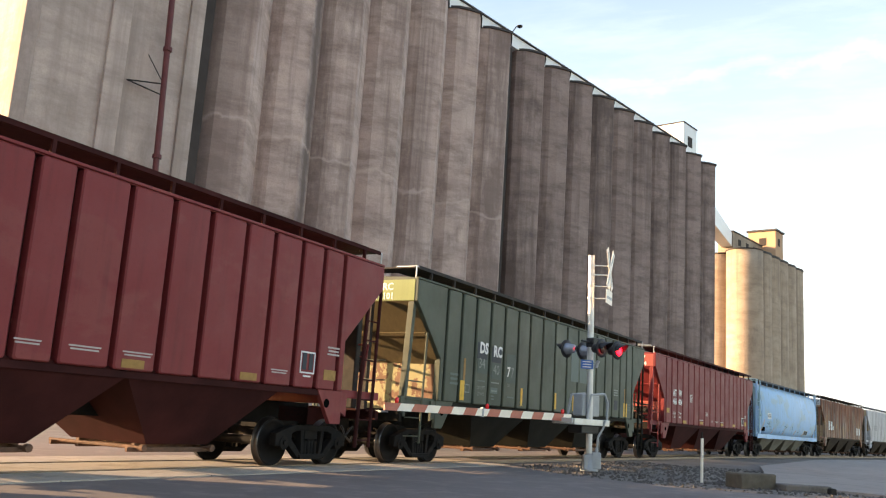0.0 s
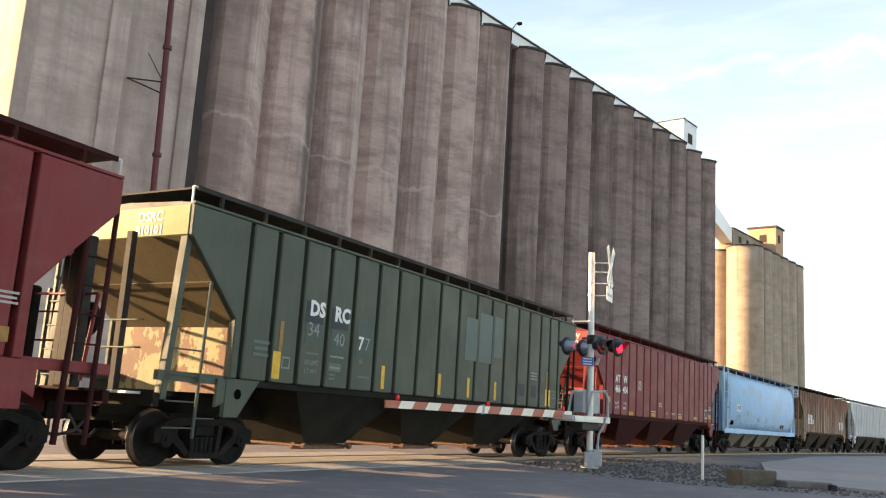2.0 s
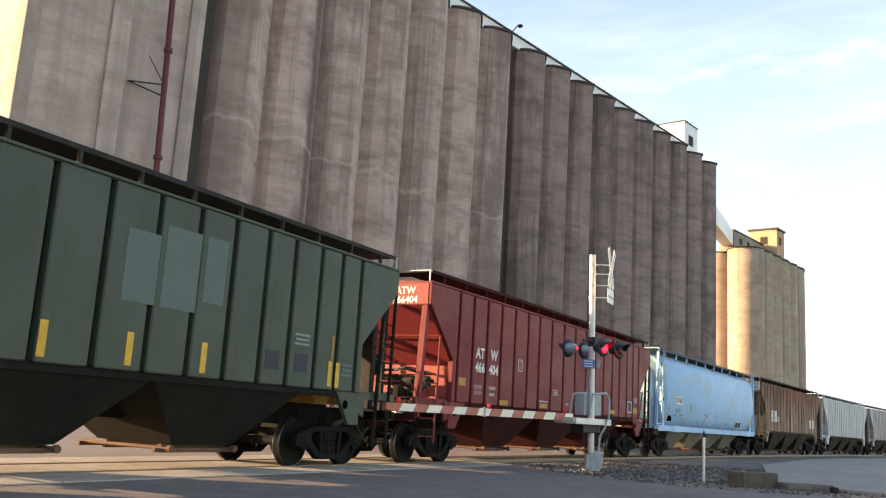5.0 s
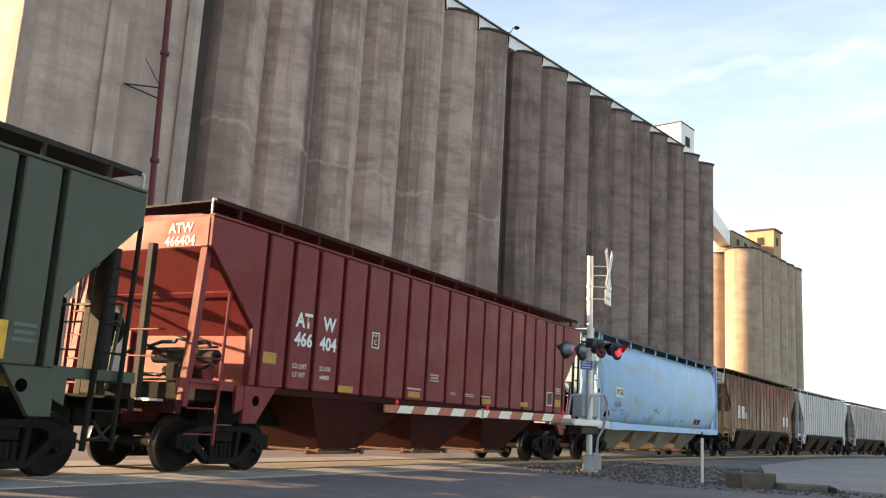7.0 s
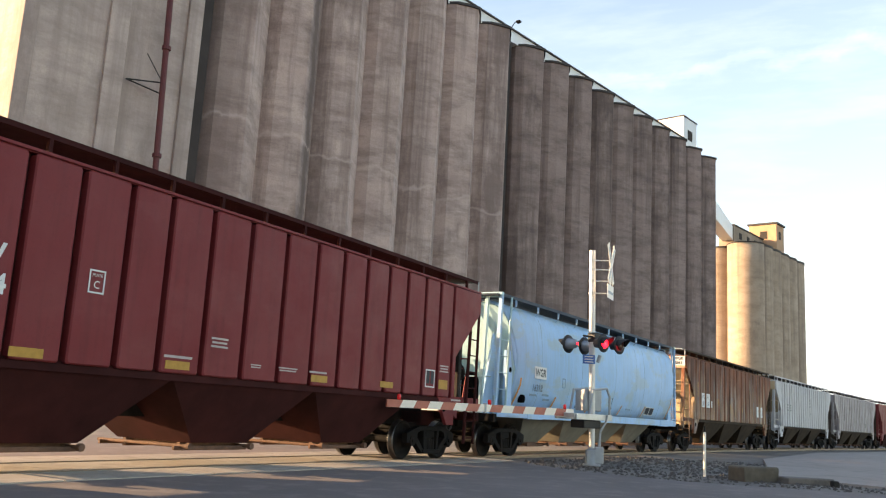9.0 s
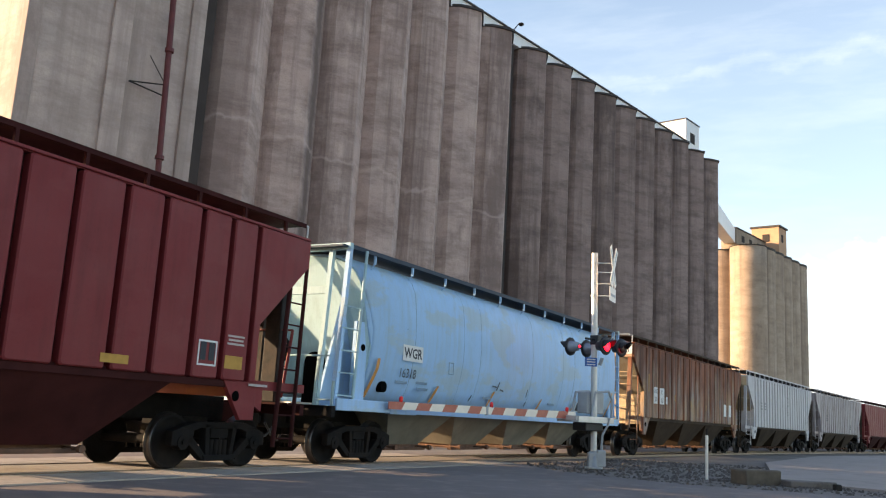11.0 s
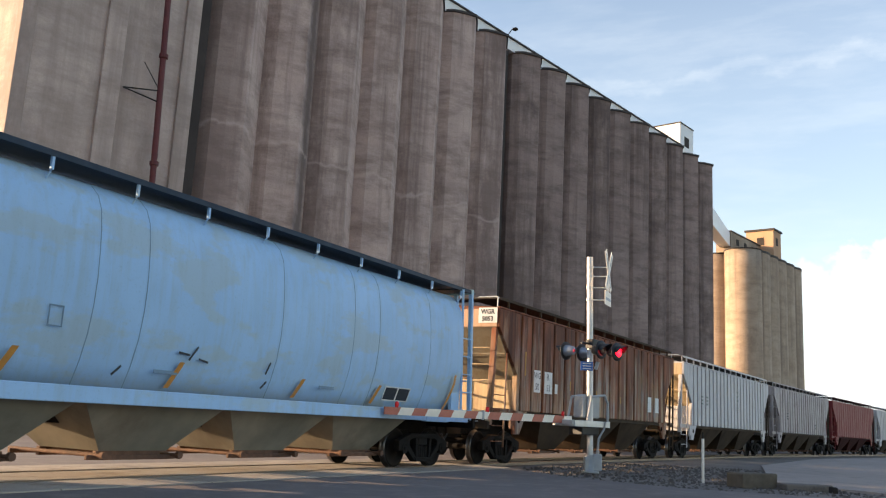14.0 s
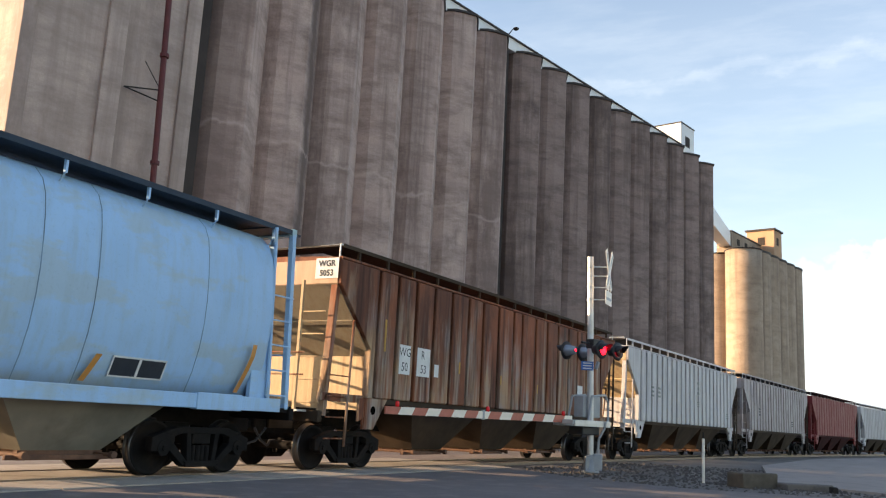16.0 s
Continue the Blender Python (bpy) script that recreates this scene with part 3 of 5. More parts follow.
def side_frame_bm(y):
    """Cast side frame with bearing seats, sloping members, columns and a spring nest."""
    bm = B()
    w = 0.075
    for sgn in (-1, 1):
        prism(bm, [(sgn * x, z) for x, z in ((1.16, 0.40), (1.16, 0.63), (0.95, 0.70), (0.66, 0.66), (0.66, 0.55), (0.76, 0.40))], y - w, y + w, 0.015)
        prism(bm, [(sgn * x, z) for x, z in ((0.70, 0.56), (0.82, 0.46), (0.42, 0.16), (0.34, 0.24))], y - w, y + w, 0.015)
        prism(bm, [(sgn * x, z) for x, z in ((0.30, 0.76), (0.40, 0.76), (0.34, 0.22), (0.24, 0.22))], y - w, y + w, 0.012)
        for k in (0.07, 0.19):
            bmesh.ops.create_cone(bm, cap_ends=True, segments=12, radius1=0.055, radius2=0.055, depth=0.26, matrix=Matrix.Translation((sgn * k - sgn * 0.02, y, 0.37)))
    prism(bm, [(-0.95, 0.70), (-0.6, 0.80), (0.6, 0.80), (0.95, 0.70), (0.66, 0.64), (0.5, 0.69), (-0.5, 0.69), (-0.66, 0.64)], y - w, y + w, 0.015)
    prism(bm, [(-0.42, 0.24), (0.42, 0.24), (0.36, 0.14), (-0.36, 0.14)], y - w - 0.02, y + w + 0.02, 0.015)
    return bm


def bolster_bm():
    bm = prism(B(), [(-0.22, 0.52), (0.22, 0.52), (0.22, 0.72), (-0.22, 0.72)], -1.1, 1.1, 0.02)
    box(bm, -0.3, 0.3, -0.5, 0.5, 0.7, 0.86)
    for sx in (-0.42, 0.42):
        tube(bm, (sx, -0.8, 0.42), (sx, 0.8, 0.42), 0.06, 8)
    return bm


def truck(parent, x):
    t = share("truck", shared_mesh("bolster", bolster_bm), M_TRUCK, parent, "grimy cast-steel truck with wheels and springs", pose(x, 0, 0))
    for y in (-1.06, 1.06):
        share("side_frame", shared_mesh(f"side_frame{y}", lambda: side_frame_bm(y)), M_TRUCK, t)
    for sx in (-0.9, 0.9):
        def wheelset_bm():
            bm = axle_bm()
            for yy, turn in ((-0.79, 0), (0.79, 180)):
                w = wheel_bm()
                bmesh.ops.transform(w, matrix=Matrix.Translation((0, yy, 0)) @ Matrix.Rotation(radians(turn), 4, "Z"), verts=w.verts)
                me = bpy.data.meshes.new("tmp")
                w.to_mesh(me)
                w.free()
                bm.from_mesh(me)
                bpy.data.meshes.remove(me)
            return bm
        me = shared_mesh("wheelset", wheelset_bm)
        if not me.materials:
            me.materials.append(M_TRUCK)
            me.materials.append(M_TREAD)
            for p in me.polygons:
                r = math.hypot(p.center.x, p.center.z)
                if r > 0.445:
                    p.material_index = 1
        share("wheelset", me, None, t, "", pose(sx, 0, WHEEL_R))
    return t


def coupler(parent, x, d):
    bm = box(B(), min(x - d * 0.9, x), max(x - d * 0.9, x), -0.16, 0.16, 0.70, 1.0)
    box(bm, min(x, x + d * 0.62), max(x, x + d * 0.62), -0.08, 0.08, 0.78, 0.93)
    box(bm, min(x + d * 0.55, x + d * 0.95), max(x + d * 0.55, x + d * 0.95), -0.17, 0.14, 0.70, 1.0, bev=0.04)
    part("coupler", bm, M_TRUCK, parent)
    hose = B()
    pts = [Vector((x + d * 0.3, -0.4, 0.8)), Vector((x + d * 0.55, -0.38, 0.55)), Vector((x + d * 0.85, -0.3, 0.45)), Vector((x + d * 1.05, -0.2, 0.55))]
    for p, q in zip(pts, pts[1:]):
        tube(hose, p, q, 0.025, 6)
    part("brake_hose", hose, M_SIGNBLACK, parent)


def hopper_bay(parent, x, half, paint, wide=1.5, low=0.40, out=0.7, top=1.56, foot=0.9):
    bm = B()
    rings = []
    for hx, hy, z in ((half, wide, top), (half, wide, top - 0.16), (out, foot, low)):
        rings.append([(x - hx, -hy, z), (x + hx, -hy, z), (x + hx, hy, z), (x - hx, hy, z)])
    part("hopper_bay", loft(bm, rings, False), paint, parent)
    def frame_bm():
        bm = box(B(), -0.75, 0.75, -0.70, -0.62, -0.14, 0)
        box(bm, -0.75, 0.75, 0.62, 0.70, -0.14, 0)
        return box(bm, -0.62, 0.62, -0.62, 0.62, -0.10, 0.02)

    def shaft_bm():
        bm = tube(B(), (0, -1.1, -0.05), (0, 1.1, -0.05), 0.03, 8)
        return tube(bm, (0, -1.14, -0.05), (0, -1.06, -0.05), 0.06, 8)

    def rack_bm():
        return box(B(), -1.1, 0.7, -0.03, 0.03, -0.12, -0.05, bev=0.01)
    gate = share("outlet_gate", shared_mesh("outlet_gate", frame_bm), M_RUSTGATE, parent, "rusty outlet gate", pose(x, 0, low))
    for y in (-0.9, 0.9):
        share("rack_bar", shared_mesh("rack_bar", rack_bm), M_RUSTGATE, gate, "", pose(0, y, 0))
    for sx in (-0.95, 0.6):
        share("gate_shaft", shared_mesh("gate_shaft", shaft_bm), M_RUSTGATE, gate, "", pose(sx, 0, 0))


def ladder(bm, x, y0, y1, z0, z1, step=0.42, r=0.018, rail=0.035):
    """Rungs and two stiles in the plane of an end (x fixed)."""
    for y in (y0, y1):
        box(bm, x - rail, x + rail, y - 0.025, y + 0.025, z0, z1)
    z = z0 + 0.12
    while z < z1:
        tube(bm, (x, y0, z), (x, y1, z), r, 6)
        z += step


def hopper_end(car, d, x, paint, paint_end, under, gear):
    """The end at x: sloping sheet, bulkhead, posts, ladders, platform; d = -1 for the end that faces -x."""
    i = -d
    bm = B()
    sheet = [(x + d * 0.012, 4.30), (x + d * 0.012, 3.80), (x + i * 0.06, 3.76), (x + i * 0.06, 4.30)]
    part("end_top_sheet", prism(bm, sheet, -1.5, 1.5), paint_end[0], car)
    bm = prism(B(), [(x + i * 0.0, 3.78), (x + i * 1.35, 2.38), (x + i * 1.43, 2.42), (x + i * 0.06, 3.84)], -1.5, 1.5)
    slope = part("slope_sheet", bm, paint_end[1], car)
    for k in (0.5,):
        px, pz = x + i * 1.35 * k, 3.78 - 1.4 * k
        bm = box(B(), -0.05, 0.05, -1.48, 1.48, -0.04, 0.02, pose(px, 0, pz, 0, d * -46, 0))
        part("rib", bm, paint_end[1], slope)
    bm = box(B(), min(x + i * 1.33, x + i * 1.41), max(x + i * 1.33, x + i * 1.41), -1.5, 1.5, 1.25, 2.42)
    part("bulkhead", bm, paint_end[2], car)
    # platform, sill, bolster web with a round hole
    bm = box(B(), min(x - d * 1.5, x + d * 0.25), max(x - d * 1.5, x + d * 0.25), -0.22, 0.22, 0.80, 1.16)
    box(bm, min(x + d * 0.20, x + d * 0.32), max(x + d * 0.20, x + d * 0.32), -1.5, 1.5, 0.98, 1.18)
    box(bm, min(x + i * 0.1, x + d * 0.3), max(x + i * 0.1, x + d * 0.3), -1.45, 1.45, 1.16, 1.20)
    part("end_platform", bm, under, car)
    hx = 1.5 if d < 0 else 1.72
    for y in (-1.52, 1.52):
        bm = B()
        prism(bm, [(x + i * 1.0, 1.02), (x + i * 2.05, 1.50), (x + i * 1.2, 1.50), (x + i * 1.0, 1.50)], y - 0.03, y + 0.03)
        prism(bm, [(x + i * 1.2, 1.52), (x + i * 2.05, 1.52), (x + i * 1.55, 0.86), (x + i * 1.2, 0.86)], y - 0.045, y + 0.045, 0.01)
        part("bolster_web", bm, paint, car)
        hole = tube(B(), (x + i * hx, y - 0.052, 1.26), (x + i * hx, y + 0.052, 1.26), 0.09, 16)
        part("jacking_hole", hole, M_HOLLOW, car)
    for y in (-1.45, 1.45):
        bm = box(B(), min(x + i * 1.3, x + d * 0.28), max(x + i * 1.3, x + d * 0.28), y - 0.05, y + 0.05, 1.40, 1.56)
        part("side_sill", bm, paint, car)
    # corner posts and end posts
    for y in (-1.42, 1.42):
        if d > 0 and y < 0:
            continue
        bm = box(B(), -0.06, 0.06, -0.08, 0.08, 0, 2.75, bev=0.01)
        bmesh.ops.transform(bm, matrix=Matrix.Translation((x + d * 0.12, y, 1.1)) @ Matrix.Rotation(radians(d * -4.0), 4, "Y"), verts=bm.verts)
        part("corner_post", bm, paint, car)
    py, pw = (-0.42, 0.06) if gear is not None else (-0.78, 0.03)
    bm = box(B(), -pw, pw, -pw, pw, 0, 2.75)
    if gear is None:
        for k in range(5):
            tube(bm, (0, 0, 0.25 + 0.46 * k), (0, -0.62, 0.25 + 0.46 * k), 0.016, 6)
    bmesh.ops.transform(bm, matrix=Matrix.Translation((x + d * 0.20, py, 1.1)), verts=bm.verts)
    part("end_post", bm, M_STEEL if gear is not None else paint_end[2], car)
    bm = B()
    ladder(bm, x + d * 0.28, 0.98, 1.40, 0.45, 2.9)
    part("end_ladder", bm, paint, car)
    for z in (1.9, 2.35):
        part("grab_rail", tube(B(), (x + d * 0.26, -1.0, z), (x + d * 0.26, 1.0, z), 0.016, 6), paint, car)
    bm = B()
    if d < 0:
        for k in range(4):
            tube(bm, (x - 0.08, -1.50, 0.66 + k * 0.42), (x + 0.58, -1.54, 0.66 + k * 0.42), 0.014, 6)
        tube(bm, (x + 0.54, -1.55, 0.5), (x + 0.60, -1.56, 3.1), 0.028, 8)
    else:
        for k in range(7):
            tube(bm, (x - 0.02, -1.55, 0.55 + k * 0.42), (x - 0.52, -1.55, 0.55 + k * 0.42), 0.016, 6)
        tube(bm, (x - 0.08, -1.56, 0.4), (x - 0.02, -1.56, 3.84), 0.038, 8)
        tube(bm, (x - 0.60, -1.56, 0.4), (x - 0.48, -1.56, 3.34), 0.045, 8)
    part("side_ladder", bm, paint if d < 0 else under, car)
    bm = B()
    for k in range(7):
        box(bm, min(x + d * 0.1, x + i * 0.62), max(x + d * 0.1, x + i * 0.62), 1.54, 1.58, 1.0 + k * 0.42, 1.055 + k * 0.42)
    box(bm, x + i * 0.58 - 0.03, x + i * 0.58 + 0.03, 1.53, 1.59, 0.6, 3.3)
    box(bm, x + d * 0.06 - 0.03, x + d * 0.06 + 0.03, 1.53, 1.59, 0.6, 3.9)
    part("side_ladder", bm, paint, car)
    if d > 0:
        bm = box(B(), x + 0.02, x + 0.20, -1.0, -0.62, 1.2, 3.5, bev=0.03)
        part("brake_stand", bm, M_STEEL, car, "dark steel hand brake stand")
        bm = box(B(), x + 0.02, x + 0.22, 0.15, 0.62, 1.55, 2.75, bev=0.05)
        part("brake_housing", bm, M_TRUCK, car, "black hand brake housing")
        bm = tube(B(), (x + 0.1, -1.1, 1.3), (x + 0.1, -1.25, 2.6), 0.03, 8)
        tube(bm, (x + 0.1, -1.25, 2.6), (x + 0.1, 1.2, 2.62), 0.02, 6)
        tube(bm, (x + 0.2, 0.75, 1.2), (x + 0.2, 0.8, 3.3), 0.045, 8)
        part("brake_pipe", bm, paint, car)
    if d < 0 and gear:
        bm = tube(B(), (x + 0.85, -1.15, 1.98), (x + 0.85, 0.35, 1.98), 0.13, 14)
        tube(bm, (x + 0.85, -1.28, 1.98), (x + 0.85, -1.15, 1.98), 0.05, 10)
        tube(bm, (x + 0.7, -1.3, 2.14), (x + 0.7, 0.9, 2.08), 0.02, 6)
        part("brake_cylinder", bm, M_STEEL, car, "dark air brake cylinder")
        bm = tube(B(), (x + 0.8, -1.05, 1.70), (x + 0.8, -0.25, 1.70), 0.16, 14)
        part("air_reservoir", bm, paint, car)
        bm = box(B(), x + 0.35, x + 1.25, -1.25, 1.2, 1.20, 1.50, bev=0.03)
        tube(bm, (x + 0.3, -1.3, 1.56), (x + 0.3, 1.2, 1.50), 0.02, 6)
        part("brake_rigging", bm, M_TRUCK, car, "black brake rigging")
        bm = tube(B(), (x + 0.15, -1.0, 1.3), (x + 0.15, -1.0, 1.75), 0.02, 6)
        tube(bm, (x + 0.15, -1.0, 1.75), (x + 0.45, -0.7, 1.8), 0.02, 6)
        part("release_rod", bm, M_STEEL, car)
        for y0, y1, z0, rise in ((-1.2, 0.2, 2.16, 0.10), (-1.25, -0.3, 1.86, -0.12), (-0.2, 0.9, 2.0, 0.14), (-1.1, 0.6, 1.58, 0.08)):
            pts = [Vector((x + 0.62 + 0.1 * math.sin(k * 1.3), y0 + (y1 - y0) * k / 8, z0 + rise * math.sin(math.pi * k / 8) + 0.03 * math.sin(k * 2.1))) for k in range(9)]
            rings = [[(p.x + 0.035 * math.cos(a * 0.7854), p.y, p.z + 0.035 * math.sin(a * 0.7854)) for a in range(8)] for p in pts]
            part("air_hose", loft(B(), rings), M_SIGNBLACK, car)
        bm = box(B(), x + 0.45, x + 0.75, -0.75, -0.35, 1.5, 1.86, bev=0.05)
        tube(bm, (x + 0.6, -0.95, 1.7), (x + 0.6, -0.2, 1.7), 0.09, 10)
        part("control_valve", bm, M_TRUCK, car, "black air brake control valve")
    elif d > 0:
        bm = lathe(B(), [(0.26, 0), (0.28, 0.02), (0.26, 0.05), (0.235, 0.03)], Matrix.Translation((x + 0.42, -0.7, 2.25)) @ Matrix.Rotation(radians(90), 4, "Y"), 20)
        for k in range(3):
            v = Vector((0, math.cos(k * 2.09) * 0.25, math.sin(k * 2.09) * 0.25))
            c = Vector((x + 0.44, -0.7, 2.25))
            tube(bm, c, c + v, 0.014, 6)
        tube(bm, (x + 0.15, -0.7, 2.25), (x + 0.44, -0.7, 2.25), 0.03, 6)
        part("hand_brake_wheel", bm, M_STEEL, car)
    part("crossover_board", box(B(), min(x + d * 0.32, x + d * 0.62), max(x + d * 0.32, x + d * 0.62), -1.2, 1.3, 1.16, 1.20), M_GALV, car, "pale grating crossover board")
    coupler(car, x + d * 0.25, d)


def running_board(car, L, material, y0=-1.52, z=4.60, step=1.08, under=4.34, wide=1.0):
    for side in (1, -1):
        bm = box(B(), 0.1, L - 0.1, min(side * y0, side * (y0 + wide)), max(side * y0, side * (y0 + wide)), z, z + 0.035)
        part("running_board", bm, M_STEEL, car, "dark steel grating running board")
        bm = box(B(), 0.1, L - 0.1, side * y0 - 0.012, side * y0 + 0.012, z - 0.03, z + 0.05)
        part("board_edge", bm, material, car)
    for e in (0.1, L - 0.7):
        bm = box(B(), e, e + 0.6, y0 + wide, -y0 - wide, z, z + 0.035)
        part("end_board", bm, M_STEEL, car)
    for e, d in ((0.1, -1), (L - 0.1, 1)):
        bm = tube(B(), (e + d * 0.08, y0 + 0.02, z + 0.02), (e + d * 0.08, y0 + 0.02, under - 0.1), 0.02, 6)
        tube(bm, (e + d * 0.08, y0 + 0.02, z + 0.02), (e - d * 0.5, y0 + 0.02, z + 0.02), 0.02, 6)
        tube(bm, (e - d * 0.4, y0 + 0.3, z + 0.12), (e - d * 0.4, y0 + 0.9, z + 0.12), 0.018, 6)
        for k in (0.3, 0.9):
            tube(bm, (e - d * 0.4, y0 + k, z + 0.12), (e - d * 0.4, y0 + k, z), 0.018, 6)
        part("board_end_rail", bm, M_GALV, car, "worn steel rail at the board's end")
    n = int((L - 1.4) / step)
    me = shared_mesh("board_bracket" + material.name, lambda: box(B(), -0.03, 0.03, -0.01, 0.05, under, z))
    for k in range(n + 1):
        x = 0.7 + k * (L - 1.4) / n
        share("board_bracket", me, material, car, at=pose(x, y0, 0))


RIBS = (1.45, 2.22, 3.01, 3.86, 4.73, 5.62, 6.44, 7.38, 8.35, 9.34, 10.30, 11.20, 12.06, 12.95, 13.74, 14.58, 15.30, 16.0)


def panel_bm(w):
    """One pressed side panel w wide: flat face, eased edge, deep returns."""
    bm = B()
    pts, n, r = [], 4, 0.05
    for cx, cz, a0 in ((w - r, 4.30 - r, 0), (r, 4.30 - r, 90), (r, 1.52 + r, 180), (w - r, 1.52 + r, 270)):
        for k in range(n + 1):
            a = radians(a0 + 90 * k / n)
            pts.append((cx + r * math.cos(a), cz + r * math.sin(a)))
    rings = [[bm.verts.new((x, 0.155, z)) for x, z in pts], [bm.verts.new((x, 0.022, z)) for x, z in pts],
             [bm.verts.new((w / 2 + (x - w / 2) * (1 - 0.05 / w), 0.0, 2.89 + (z - 2.89) * 0.985)) for x, z in pts]]
    m = len(pts)
    for p, q in zip(rings, rings[1:]):
        for k in range(m):
            bm.faces.new((p[k], p[(k + 1) % m], q[(k + 1) % m], q[k]))
    bm.faces.new(rings[2])
    bmesh.ops.recalc_face_normals(bm, faces=bm.faces)
    return bm


def hopper_car(s0, L, paint, ends, board, label, grooves=14, under=G_RED, gear=False, group="covered hopper cars of the train"):
    """Covered hopper with flat pressed panels. Local x runs from 0 (the end that leads) to L."""
    car = tagged(new("covered_hopper_car"), label, "freight car", group)
    # inner shell
    out = [(0.06, 4.33), (L - 0.06, 4.33), (L - 0.06, 3.80), (L - 1.40, 2.42), (L - 1.40, 1.50), (1.40, 1.50), (1.40, 2.42), (0.06, 3.80)]
    # dark underframe colour here puts shade into the grooves between the panels
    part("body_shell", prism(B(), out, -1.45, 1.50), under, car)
    bm = B()
    rings = []
    for x in (0.0, L):
        rings.append([(x, y, z) for y, z in ((-1.56, 4.30), (-1.56, 4.34), (-1.2, 4.37), (0, 4.42), (1.2, 4.37), (1.56, 4.34), (1.56, 4.30))])
    part("roof", loft(bm, rings, False), paint, car)
    # pressed panels, narrower towards the ends
    seams = [x if x < 8.8 else x + L - 17.5 for x in RIBS] if grooves < 18 else [1.45 + (L - 2.9) * k / grooves for k in range(grooves + 1)]
    for a, c in zip(seams, seams[1:]):
        w = c - a - (0.115 if grooves < 18 else 0.19)
        me = shared_mesh(f"side_panel_{paint.name}_{w:.2f}", lambda: panel_bm(w))
        share("side_panel", me, paint, car, at=pose((a + c - w) / 2, -1.60, 0))
    for sgn, e, f in ((1, 0.0, seams[0]), (-1, L, L - seams[-1])):
        for ya, yb in ((-1.60, -1.44), (1.50, 1.58)):
            out = [(0.0, 4.30), (f - 0.055, 4.30), (f - 0.055, 1.52), (f - 0.22, 1.52), (f - 0.22, 2.54), (0.0, 3.80)]
            part("end_side_plate", prism(B(), [(e + sgn * x, z) for x, z in out], ya, yb, 0.02), paint, car)
    part("far_side_sheet", box(B(), seams[0], seams[-1], 1.50, 1.56, 1.50, 4.30), paint, car)
    bm = box(B(), 1.38, L - 1.38, -1.545, -1.46, 1.40, 1.515, bev=0.01)
    part("side_sill", bm, under, car)
    bm = box(B(), 0.0, L, -1.60, -1.50, 4.315, 4.365, bev=0.01)
    part("roof_edge", bm, paint, car)
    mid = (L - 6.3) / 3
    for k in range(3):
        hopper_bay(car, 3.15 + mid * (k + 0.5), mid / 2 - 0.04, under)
    part("centre_sill", box(B(), 0.5, L - 0.5, -0.22, 0.22, 0.80, 1.25), M_TRUCK, car)
    hopper_end(car, -1, 0.0, paint, ends, under, gear)
    hopper_end(car, 1, L, paint, ends, under, gear)
    running_board(car, L, board)
    truck(car, 1.3)
    truck(car, L - 1.5)
    TRAIN.append((car, s0))
    LENGTHS[car.name] = L
    return car


